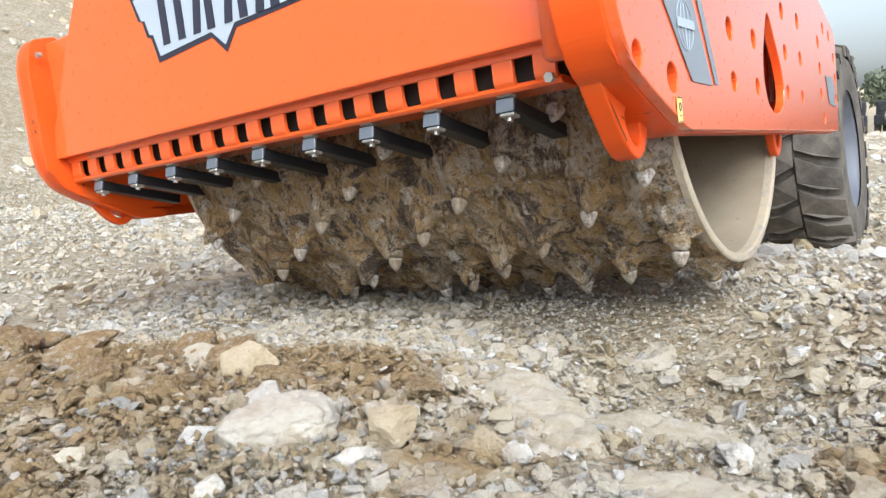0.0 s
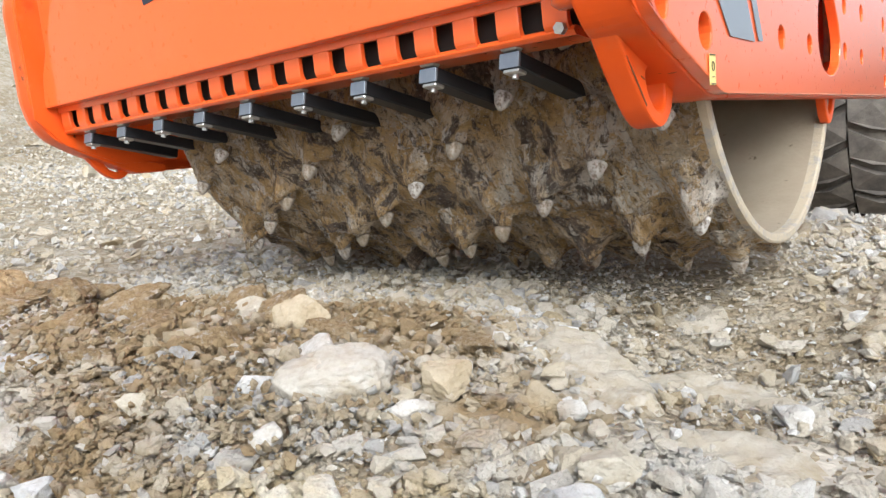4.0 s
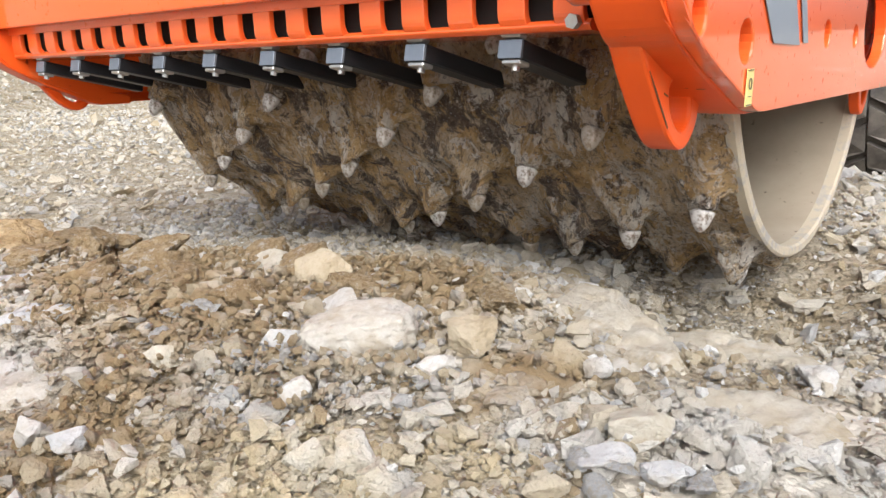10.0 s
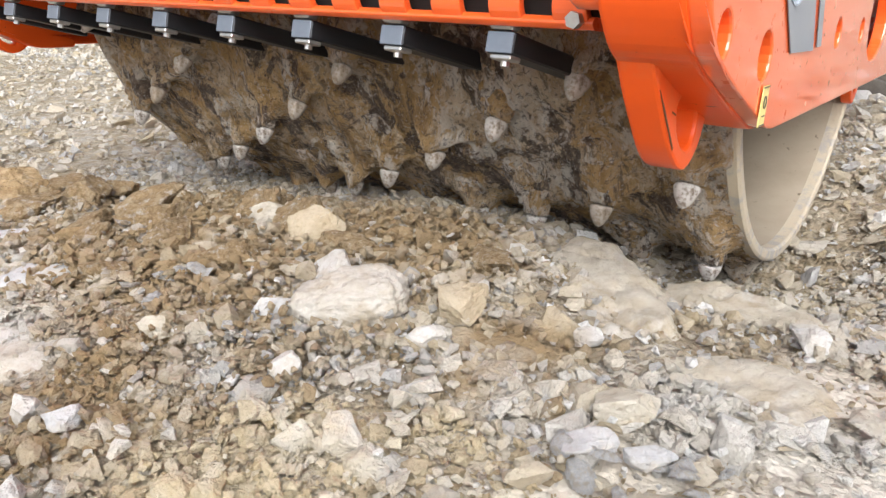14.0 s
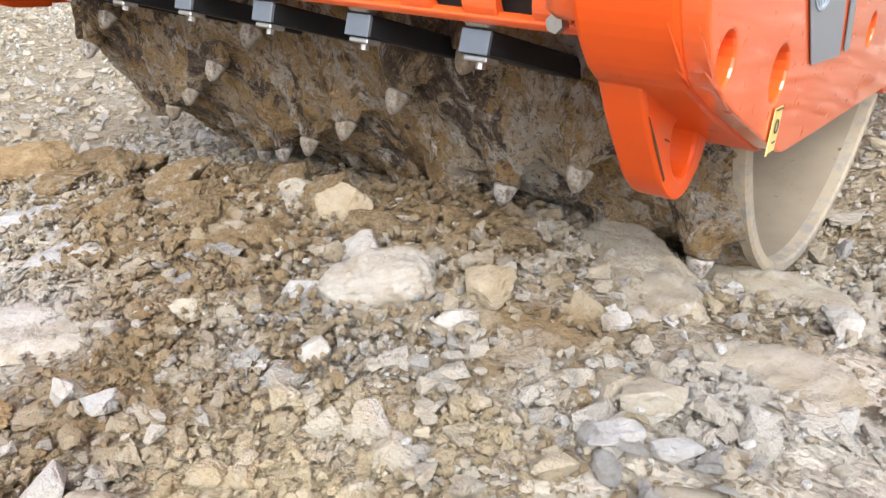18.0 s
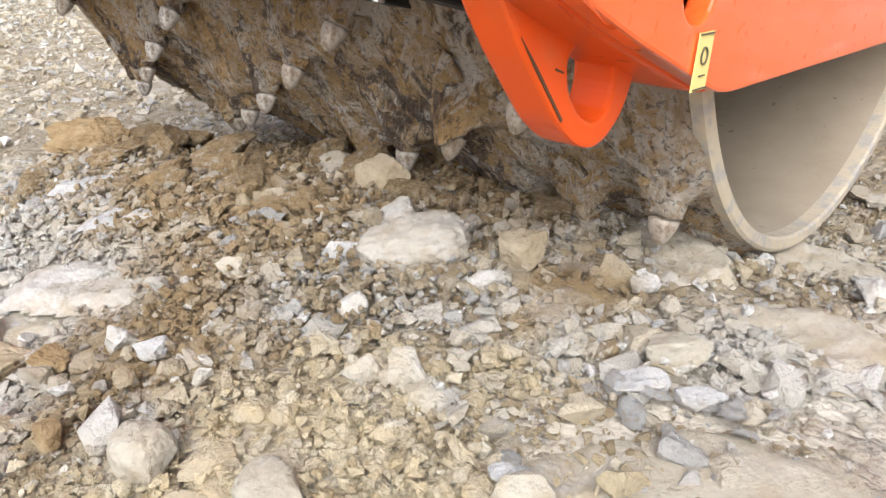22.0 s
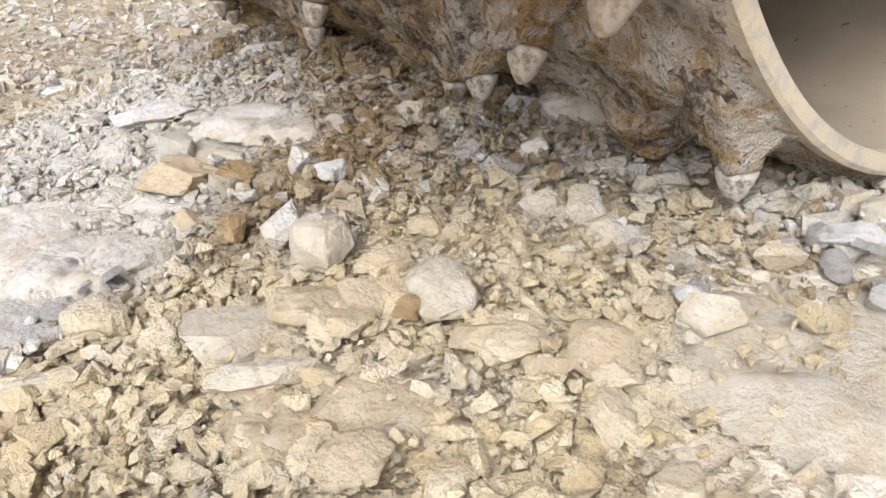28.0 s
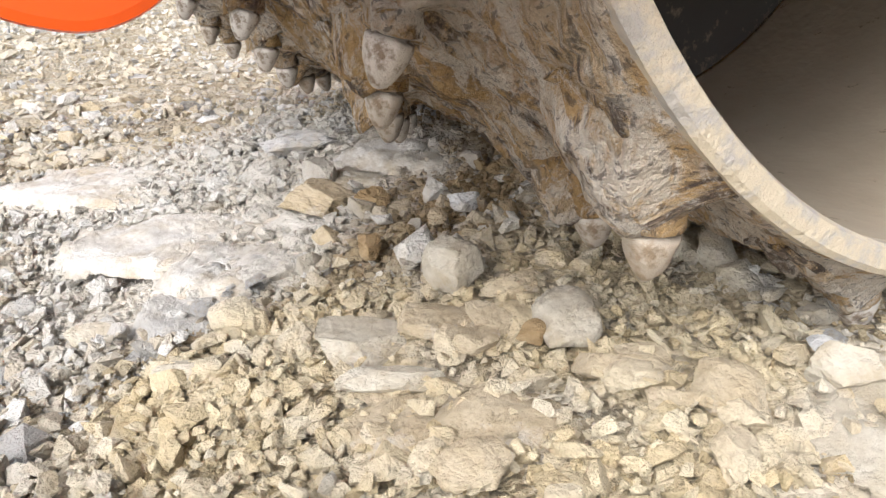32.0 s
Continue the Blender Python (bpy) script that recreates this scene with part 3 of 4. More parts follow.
def big_stone(label, x, y, sx, sy, sz, turn, material, seed, tilt=(0, 0), sink=0.3, name="stone", rough=0.035, square=1.0):
    if name == "rock_slab":
        me = plate_mesh(name, seed, sx, sy, sz * 0.45, 0.011, material)
        sink *= 0.5
    else:
        me = boulder_mesh(name, seed, sx, sy, sz, 5, rough * (1.0 if name == "stone" else 1.3), 14 if name == "stone" else 7, material, square)
    ob = new(name, me)
    ob.matrix_basis = pose(x, y, ground_z(x, y) - sink * sz + (0.018 if name != "rock_slab" else 0.006), tilt[0], tilt[1], turn)
    return tagged(ob, label, "stone")


big_stone("squared tan limestone cobble lying on brown clay rubble", 0.690, -2.220, 0.083, 0.070, 0.068, 20, PALE, 11, (8, -10), 0.12, square=0.6)
big_stone("three-cornered buff limestone lump among clay crumbs", 0.868, -2.170, 0.105, 0.072, 0.042, -20, PALE, 12, (10, 4), 0.2, square=0.7)
big_stone("broad lump of yellow-brown clay on pale rock", 0.190, -2.255, 0.150, 0.120, 0.075, 50, TAN, 13, (0, 6), 0.25, "clay_lump", 0.05)
big_stone("dark brown broken clay lump beside pale rock", 0.306, -2.181, 0.085, 0.065, 0.050, 20, EARTH, 14, (0, 0), 0.3, "clay_lump", 0.06)
big_stone("large white-dusted limestone boulder half bedded in rubble", 0.618, -1.655, 0.205, 0.125, 0.105, 34, DUSTED, 61, (8, -4), 0.36, rough=0.055, square=0.68)
big_stone("tan limestone block broken beside the boulder", 0.772, -1.572, 0.100, 0.100, 0.085, 25, TAN, 16, (12, 0), 0.3)
big_stone("dark grey shale flake leaning on the boulder", 0.496, -1.731, 0.070, 0.045, 0.075, 60, SHALE, 17, (30, 0), 0.3)
big_stone("flat cream limestone slab bedded in crumbs", 0.715, -2.372, 0.125, 0.105, 0.045, 62, PALE, 18, (0, 0), 0.5)
big_stone("smooth buff limestone slab bedded in clay", 0.754, -2.290, 0.100, 0.085, 0.035, 60, TAN, 19, (0, 0), 0.45)
big_stone("long thin cream limestone slab split from the bed", 0.835, -2.362, 0.150, 0.048, 0.032, 72, PALE, 20, (0, 0), 0.3)
big_stone("broken blue-grey shale lump on pale rock", 1.110, -1.790, 0.080, 0.060, 0.036, 40, SHALE, 21, (0, 0), 0.3)
big_stone("grey shale lump with pale dust", 1.180, -1.762, 0.065, 0.050, 0.032, 20, SHALE, 22, (0, 0), 0.3)
big_stone("splintered blue-grey shale flakes in clay", 1.078, -2.000, 0.055, 0.040, 0.030, 50, SHALE, 73, (0, 0), 0.3)
big_stone("small round rust-brown stone in rubble", 0.864, -2.217, 0.036, 0.034, 0.030, 0, EARTH, 24, (0, 0), 0.2)
big_stone("round tan stone beside the clay lump", 0.387, -2.299, 0.059, 0.045, 0.041, 10, TAN, 25, (0, 0), 0.2)
big_stone("chalk-white limestone lump among rubble", 0.386, -2.107, 0.066, 0.055, 0.045, -30, WHITE, 26, (0, 0), 0.2)
big_stone("pale grey limestone lump among rubble", 0.462, -2.088, 0.058, 0.045, 0.035, 40, SHALE, 27, (0, 0), 0.2)
big_stone("long raised limestone slab with a broken edge", 0.910, -1.290, 0.460, 0.165, 0.090, -48, PALE, 28, (0, 0), 0.40, "rock_slab")
big_stone("flat limestone slab lying in a brown hollow", 1.160, -1.130, 0.420, 0.200, 0.040, -30, PALE, 29, (0, 2), 0.4, "rock_slab")
big_stone("flat pale limestone slab by the drum's open end", 1.620, -0.900, 0.300, 0.260, 0.050, -10, PALE, 30, (0, 4), 0.5, "rock_slab")
big_stone("flat buff limestone bed smooth with dust", 1.240, -1.930, 0.360, 0.240, 0.030, 44, PALE, 31, (0, 0), 0.3, "rock_slab")
big_stone("flat white-dusted limestone bed, cracked across", 0.060, -2.460, 0.460, 0.260, 0.060, 55, WHITE, 32, (0, 0), 0.3, "rock_slab")
big_stone("white chalky limestone bed beside clay rubble", 0.100, -2.020, 0.260, 0.170, 0.050, 40, WHITE, 33, (0, 0), 0.3, "rock_slab")
big_stone("long grey limestone slab lying flat", -0.070, -1.820, 0.200, 0.085, 0.050, 40, SHALE, 34, (0, 0), 0.3, "rock_slab")
big_stone("rounded tan limestone slab on rubble", -0.450, -1.620, 0.170, 0.100, 0.050, 45, EARTH, 35, (0, 0), 0.25, "rock_slab")
big_stone("cream limestone slab broken out of the bed", 0.120, -2.115, 0.170, 0.120, 0.050, 61, PALE, 36, (0, 0), 0.4, "rock_slab")
big_stone("bleached limestone bed with grey flakes", 1.170, -1.560, 0.300, 0.200, 0.024, 35, PALE, 37, (0, 0), 0.3, "rock_slab")
big_stone("dark broken clay crust lifted by the drum", -0.780, -1.580, 0.340, 0.200, 0.140, 40, EARTH, 38, (0, 10), 0.3, "clay_lump", 0.08)
big_stone("grey limestone flag tipped on its edge", -0.420, -1.760, 0.190, 0.090, 0.040, 44, SHALE, 39, (10, 0), 0.2)
big_stone("cracked cream limestone block at the rubble's edge", 0.343, -2.660, 0.085, 0.055, 0.045, 60, PALE, 40, (0, 0), 0.4)
big_stone("cream limestone bed broken into rough plates", 0.970, -2.300, 0.130, 0.100, 0.040, 40, TAN, 41, (0, 0), 0.3, "rock_slab")
big_stone("bleached grey-white limestone bed with steps", -0.550, -2.520, 0.600, 0.300, 0.070, 50, WHITE, 42, (0, 0), 0.3, "rock_slab")

big_stone("crumbly cream limestone lump in yellow clay", 1.067, -2.135, 0.085, 0.075, 0.05, 10, TAN, 43, (0, 0), 0.35)
big_stone("crumbly cream limestone lump in yellow clay", 1.093, -2.018, 0.07, 0.065, 0.05, 60, PALE, 44, (0, 0), 0.35)
big_stone("small pale limestone block on brown clay", 0.388, -1.878, 0.068, 0.050, 0.045, 15, PALE, 45, (0, 0), 0.2)
big_stone("chipped pale limestone block on clay crumbs", 0.405, -1.873, 0.062, 0.045, 0.040, 40, PALE, 46, (0, 0), 0.2)
big_stone("angular pale limestone block on rubble", 0.661, -1.852, 0.065, 0.050, 0.045, -10, WHITE, 47, (0, 0), 0.2)
big_stone("angular buff limestone block by the drum's end", 1.125, -1.706, 0.081, 0.072, 0.063, 20, PALE, 48, (0, 0), 0.2)
big_stone("rust-brown clay-stained stone beside the cobble", 0.502, -2.270, 0.063, 0.045, 0.041, 0, EARTH, 49, (0, 0), 0.2)
big_stone("pale grey flake of limestone beside the bed", -0.280, -2.140, 0.190, 0.120, 0.070, 61, SHALE, 50, (0, 0), 0.2)

big_stone("flat oblong limestone plate among grey crumbs", 0.606, -2.562, 0.13, 0.05, 0.03, 66, PALE, 81, (0, 0), 0.3)
big_stone("broad cream limestone plate split by cracks", 0.90, -2.385, 0.11, 0.09, 0.05, 20, TAN, 82, (0, 0), 0.3, "rock_slab")
big_stone("yellow limestone plate broken from the bed", 0.972, -2.195, 0.085, 0.06, 0.032, 61, TAN, 83, (0, 0), 0.3)
big_stone("white limestone bed with a raised broken edge", 0.30, -2.42, 0.24, 0.17, 0.06, 61, WHITE, 84, (0, 0), 0.3, "rock_slab")
big_stone("tan limestone plate lying on clay crumbs", -0.16, -1.70, 0.13, 0.08, 0.05, 20, EARTH, 85, (0, 0), 0.2)
big_stone("buff limestone block before the drum", 0.33, -1.46, 0.13, 0.10, 0.09, -15, TAN, 86, (0, 8), 0.25)
big_stone("buff limestone block before the drum", 0.14, -1.40, 0.15, 0.11, 0.08, 30, PALE, 87, (6, 0), 0.3)

block_rnd = random.Random(21)
for i in range(18):
    q, r = block_rnd.uniform(0, 6.283), block_rnd.uniform(0.3, 1.0) ** 0.6
    size = block_rnd.uniform(0.045, 0.085)
    big_stone("crumbly yellow limestone block, cracked and dusty", 0.98 + 0.27 * r * math.cos(q), -2.27 + 0.17 * r * math.sin(q), size, size * block_rnd.uniform(0.6, 0.9), size * block_rnd.uniform(0.32, 0.46), block_rnd.uniform(0, 180), (YELLOWISH, TAN)[i % 2], 600 + i, (block_rnd.uniform(-8, 8), block_rnd.uniform(-8, 8)), 0.40, rough=0.05)

LUMPS = [boulder_mesh("clay_lump", 500 + i, 1.0, 0.7, 0.42, 4, 0.10, 8, EARTH) for i in range(5)]
lump_rnd = random.Random(4)
for x, y, size in ((-1.01, -1.56, 0.27), (-0.76, -1.44, 0.23), (-0.55, -1.62, 0.18), (-0.66, -1.81, 0.14), (-0.25, -1.63, 0.16), (0.06, -1.63, 0.14), (-0.14, -1.53, 0.18), (0.24, -1.44, 0.16), (-0.11, -1.72, 0.12), (-0.59, -1.46, 0.20), (-1.13, -1.32, 0.27), (-0.64, -1.33, 0.20), (0.29, -1.64, 0.12), (0.71, -1.39, 0.13), (0.09, -1.79, 0.10), (0.43, -1.49, 0.14), (-0.32, -1.43, 0.22), (0.04, -1.38, 0.18), (0.48, -1.81, 0.08), (-1.39, -1.43, 0.31)):
    lump = new("clay_lump", LUMPS[lump_rnd.randrange(5)])
    lump.matrix_basis = pose(x, y, ground_z(x, y) - 0.08 * size + 0.012, lump_rnd.uniform(-12, 12), lump_rnd.uniform(-12, 12), lump_rnd.uniform(0, 360)) @ Matrix.Diagonal((size, size, size, 1))
    tagged(lump, "rough brown lump of clay and soft rock", "clay lump", "clay lumps before the drum")
big_stone("chalk-white limestone lump beside the boulder", 0.786, -1.668, 0.075, 0.050, 0.045, 36, WHITE, 51, (0, 0), 0.25)
big_stone("chalk-white limestone slab before the boulder", 0.495, -1.572, 0.144, 0.099, 0.072, -10, WHITE, 52, (0, 0), 0.3)

FLAKES = [plate_mesh("shale_flake", 400 + i, 1.0, 0.65, 0.22, 0.05, SHALE, 5.0) for i in range(4)]
flake_rnd = random.Random(9)
for i in range(30):
    fx, fy, fr = ((1.12, -1.80, 0.06), (1.08, -2.00, 0.025), (0.38, -2.42, 0.14), (0.27, -1.77, 0.11), (1.21, -1.77, 0.06))[i % 5]
    x, y, size = flake_rnd.gauss(fx, fr * 0.6), flake_rnd.gauss(fy, fr * 0.45), flake_rnd.uniform(0.018, 0.042)
    flake = new("shale_flake", FLAKES[i % 4])
    flake.matrix_basis = pose(x, y, ground_z(x, y) + flake_rnd.uniform(0.012, 0.030), flake_rnd.uniform(-35, 35), flake_rnd.uniform(-35, 35), flake_rnd.uniform(0, 360)) @ Matrix.Diagonal((size, size, size, 1))
    tagged(flake, "thin splintered flake of blue-grey shale", "stone", "shale flakes in the rubble")

RND = random.Random(5)
SHAPES = [boulder_mesh("stone", 100 + i, 1.0, RND.uniform(0.6, 0.95), RND.uniform(0.34, 0.7), 3, 0.055, 9 + i % 6) for i in range(20)]


def loose_stones(count):
    """Single stones that stand out of the rubble, near the camera's ground."""
    words = ["angular buff limestone fragment in the rubble", "chipped pale limestone fragment in the rubble", "flat limestone chip lying on the rubble"]
    for i in range(count):
        x, y = RND.uniform(-1.3, 1.75), RND.uniform(-2.95, -0.35)
        if math.hypot(x - 1.02, y + 1.95) < 0.12:
            x += 0.3
        s = min(0.11, 0.039 * math.exp(RND.gauss(0.25, 0.45)))
        ob = new("loose_stone", SHAPES[i % len(SHAPES)])
        ob.matrix_basis = pose(x, y, ground_z(x, y) - 0.12 * s + 0.006, RND.uniform(-16, 16), RND.uniform(-16, 16), RND.uniform(0, 360)) @ Matrix.Diagonal((s, s * RND.uniform(0.75, 1.1), s * RND.uniform(0.8, 1.15), 1))
        tagged(ob, words[i % 3], "stone", "loose stones on the quarry floor")


loose_stones(280)


def rubble(name, label, count, area, size, seed, lift=0.0, material=None, flat=1.0, pile=None, corners=13):
    """Many small fragments in one mesh, laid on the ground."""
    rnd = np.random.RandomState(seed)
    kinds = []
    for i in range(24):
        me = rock_mesh("chip", seed * 50 + i, 1.0, 0.55 + 0.4 * rnd.rand(), (0.25 + 0.5 * rnd.rand()) * flat, corners + i % 4)
        co = np.empty(len(me.vertices) * 3)
        me.vertices.foreach_get("co", co)
        tri = np.empty(len(me.polygons) * 3, dtype=np.int64)
        me.polygons.foreach_get("vertices", tri)
        kinds.append((co.reshape(-1, 3), tri))
        bpy.data.meshes.remove(me)
    vs, fs, base = [], [], 0
    x0, x1, y0, y1 = area
    for i in range(count):
        x, y = x0 + (x1 - x0) * rnd.rand(), y0 + (y1 - y0) * rnd.rand()
        if pile is not None and rnd.rand() > pile(x, y):
            continue
        s = size[0] * math.exp(size[1] * rnd.randn())
        s = min(s, size[2])
        if 0.1 < x < 1.06 and -0.38 < y < 0.5:
            s = min(s, 0.02)
        co, tri = kinds[rnd.randint(24)]
        e = Euler((0.45 * rnd.randn(), 0.45 * rnd.randn(), 6.283 * rnd.rand())).to_matrix()
        vs.append((co * s) @ np.array(e).T + np.array((x, y, ground_z(x, y) + lift * rnd.rand() - 0.22 * s)))
        fs.append(tri + base)
        base += len(co)
    co, tri = np.concatenate(vs), np.concatenate(fs)
    me = bpy.data.meshes.new(name)
    me.vertices.add(len(co))
    me.vertices.foreach_set("co", co.ravel())
    k = len(tri) // 3
    me.loops.add(len(tri))
    me.loops.foreach_set("vertex_index", tri.astype(np.int32))
    me.polygons.add(k)
    me.polygons.foreach_set("loop_start", np.arange(0, 3 * k, 3, dtype=np.int32))
    me.polygons.foreach_set("use_smooth", np.zeros(k, dtype=bool))
    me.update(calc_edges=True)
    me.validate()
    me.materials.append(material or STONE_IS)
    return tagged(new(name, me), label, "rubble", kind="stuff")


BARE = ((0.17, -2.48, 0.38, 0.18), (0.06, -2.11, 0.32, 0.15), (1.29, -1.98, 0.23, 0.23), (1.02, -1.41, 0.22, 0.22), (1.31, -1.43, 0.25, 0.14), (-0.98, -2.31, 0.63, 0.25), (1.45, -1.67, 0.23, 0.14), (0.72, -2.34, 0.09, 0.07))


def patchy(x, y):
    """How thickly the fragments lie: thin over the bare beds, thick between."""
    for bx, by, rx, ry in BARE:
        r = math.hypot((x - bx) / rx, (y - by) / ry) + 0.5 * noise.noise((x * 6, y * 6, 8.0))
        if r < 1:
            return 0.12
    v = 0.68 + 1.3 * noise.noise((x * 1.7, y * 1.7, 5.0)) + 0.5 * noise.noise((x * 5, y * 5, 1.0))
    return max(0.45, min(1.0, v))


rubble("rubble", "angular buff and grey limestone rubble", 34000, (-1.9, 2.0, -3.3, 0.7), (0.026, 0.55, 0.090), 3, 0.026, pile=lambda x, y: patchy(x, y) * (0.5 if 0.2 < x < 1.1 and -2.45 < y < -1.75 else 1.0), corners=11)
rubble("broken_stone", "close-lying angular limestone fragments", 20000, (-1.0, 1.6, -2.85, -0.6), (0.020, 0.45, 0.060), 9, 0.03, pile=lambda x, y: (0.05 if patchy(x, y) < 0.2 else 0.45 if 0.2 < x < 1.1 and -2.45 < y < -1.75 else 0.9), corners=10)
rubble("grit", "fine limestone grit and clay crumbs", 68000, (-1.1, 1.7, -3.0, -0.3), (0.0105, 0.40, 0.022), 4, 0.012, FINES, pile=lambda x, y: 0.25 + 0.75 * patchy(x, y), corners=8)
rubble("clay_crumbs", "crumbly yellow-brown clay and soft limestone crumbs", 15000, (-0.9, 1.25, -2.65, -1.0), (0.0175, 0.45, 0.045), 8, 0.014, FINES, pile=lambda x, y: 0.2 + patchy(x, y), corners=15)
rubble("clay_heap", "dark brown clay crumbs pushed up before the drum", 9000, (-0.8, 0.75, -2.0, -1.05), (0.017, 0.40, 0.040), 12, 0.045, FINES, pile=lambda x, y: max(0.0, min(1.0, 0.45 + 1.6 * noise.noise((x * 3.1, y * 3.1, 2.0)))), corners=13)
rubble("far_rubble", "limestone rubble over the wider quarry floor", 72000, (-10, 4, -6, 8), (0.042, 0.50, 0.20), 6, 0.02, pile=lambda x, y: (0.3 + 0.7 * patchy(x, y)) * (0.0 if -1.7 < x < 1.8 and -3.2 < y < 0.6 else 1.0), corners=7)
rubble("distant_rubble", "scattered stones far over the quarry floor", 20000, (-34, 16, 2, 50), (0.13, 0.5, 0.6), 7, 0.02, corners=8)

SLABS = [plate_mesh("rock_slab", 300 + i, 1.0, RND.uniform(0.5, 0.9), 0.12, 0.03, None, 4.0) for i in range(12)]


def loose_slabs(count):
    for i in range(count):
        x, y = RND.uniform(-1.6, 1.9), RND.uniform(-3.0, 0.2)
        s = RND.uniform(0.10, 0.26)
        if x > 0.85 and y > -1.5:
            x -= 1.4
        ob = new("rock_slab", SLABS[i % len(SLABS)])
        ob.matrix_basis = pose(x, y, ground_z(x, y) - 0.07 * s, RND.uniform(-6, 6), RND.uniform(-6, 6), RND.uniform(0, 360)) @ Matrix.Diagonal((s, s, s * RND.uniform(0.8, 1.2), 1))
        tagged(ob, "flat limestone plate bedded in the rubble", "stone", "limestone plates in the quarry floor")


loose_slabs(70)

# ---- the roller ----
roller = thing("roller", "orange soil compactor with a toothed crushing drum, rolling over rock", "roller")
DX, DY, DZ, DR = 1.042, 0.035, 0.8515, 0.672
LEFT_END = -0.93

# drum
drum = new("drum")
drum.parent = roller
drum["label"] = "clay-caked crushing drum set with rows of picks"
RING, TURN, LEAN, FIRST = 0.2, 360 / 14, 9.2, 0.965


def build_drum():
    nx, na = 230, 560
    rows = []
    bm = bmesh.new()
    for i in range(nx + 1):
        x = LEFT_END + (DX - LEFT_END) * i / nx
        edge = min(1.0, (DX - x) / 0.05, (x - LEFT_END) / 0.05)
        loop = []
        for j in range(na):
            q = 2 * math.pi * j / na
            c, s = math.cos(q), math.sin(q)
            p = Vector((x * 4, c * 2.8, s * 2.8))
            h = 0.004 + 0.012 * noise.noise(p) + 0.014 * noise.noise(p * 2.3) + 0.011 * noise.noise(p * 5) + 0.007 * noise.noise(p * 11) + 0.004 * noise.noise(p * 23)
            # clay packed in a wedge behind each pick
            k = round((FIRST - x) / RING)
            d = ((math.degrees(q) + LEAN * k + 7.0) % TURN) - 7.0
            if 0 <= k <= 9 and d < 15:
                across = (x - FIRST + RING * k + 0.016 * noise.noise((q * 9, k, 4))) / (0.037 + 0.0034 * max(d, 0) + 0.010 * noise.noise((q * 21, x * 12, k)))
                along = (1 - (d - 3.0) / 12.0) if d > 3.0 else math.exp(-((d - 3.0) / 1.2) ** 2)
                lump = 0.9 + 0.7 * noise.noise((k * 3.1 + x * 9, q * 7, 2))
                h += 0.074 * math.exp(-abs(across) ** 2.0) * max(0.0, along) ** 1.15 * lump
            loop.append(bm.verts.new((x, -(DR + h * max(0.0, edge)) * s, -(DR + h * max(0.0, edge)) * c)))
        rows.append(loop)
    for a, b in zip(rows, rows[1:]):
        for j in range(na):
            bm.faces.new((a[j], a[(j + 1) % na], b[(j + 1) % na], b[j]))
    part("shell", bm, CLAY, drum, "steel shell caked in brown clay", True)
    sides = 120

    def lathe(profile):
        b2 = bmesh.new()
        loops = [[b2.verts.new((x, -r * math.sin(2 * math.pi * j / sides), -r * math.cos(2 * math.pi * j / sides))) for j in range(sides)] for x, r in profile]
        for a, b in zip(loops, loops[1:]):
            for j in range(sides):
                b2.faces.new((a[j], a[(j + 1) % sides], b[(j + 1) % sides], b[j]))
        return b2
    for x, sgn, nm in ((DX, 1, "rim_edge"), (LEFT_END, -1, "rim_edge")):
        part(nm, lathe([(x - 0.02 * sgn, DR + 0.002), (x, DR + 0.002), (x + 0.004 * sgn, DR - 0.004), (x + 0.004 * sgn, DR - 0.022), (x - 0.002 * sgn, DR - 0.026), (x - 0.03 * sgn, DR - 0.026)]), RIM, drum, "scuffed pale steel edge of the shell")
        part("drum_lining", lathe([(x - 0.03 * sgn, DR - 0.026), (x - 0.25 * sgn, DR - 0.026), (x - 0.70 * sgn, DR - 0.026)]), INSIDE, drum, "dusty tan inside face of the shell", True)
        part("end_plate", lathe([(x - 0.70 * sgn, DR - 0.03), (x - 0.70 * sgn, 0.30), (x - 0.65 * sgn, 0.28), (x - 0.65 * sgn, 0.001)]), PLATE, drum, "dark mud-splashed end plate")
    # one holder and one pick, then all of them
    n, tau, ax = Vector((0, 0, 1)), Vector((0, 1, 0)), Vector((1, 0, 0))
    r0 = DR

    def at(t, h):
        return Vector((0, t, r0 + h))
    u = Vector((0, 0.50, 0.866))
    w = u.cross(ax)
    hold = tube([(at(-0.170, -0.010), ax * 0.030, n * 0.006), (at(-0.125, 0.000), ax * 0.042, n * 0.018), (at(-0.085, 0.010), ax * 0.043, w * 0.028), (at(-0.052, 0.022), ax * 0.038, w * 0.032), (at(-0.030, 0.035), ax * 0.033, w * 0.031), (at(-0.0195, 0.045), ax * 0.0295, w * 0.029), (at(-0.0165, 0.0485), ax * 0.019, w * 0.019)], 20)
    bmesh.ops.subdivide_edges(hold, edges=hold.edges[:], cuts=2, use_grid_fill=True)
    for v in hold.verts:
        back = max(0.2, min(1.0, (-v.co.y - 0.015) / 0.05))
        lumpy = noise.noise(v.co * 22) + 0.7 * noise.noise(v.co * 47 + n) + 0.4 * noise.noise(v.co * 95)
        v.co += Vector((v.co.x * 0.6, 0, 0.02)) * lumpy * 0.55 * back + Vector((noise.noise(v.co * 31), noise.noise(v.co * 31 + n), noise.noise(v.co * 27 - n))) * 0.007
    hold = to_mesh("tooth_holder", hold, HOLDER, True)
    pk = []
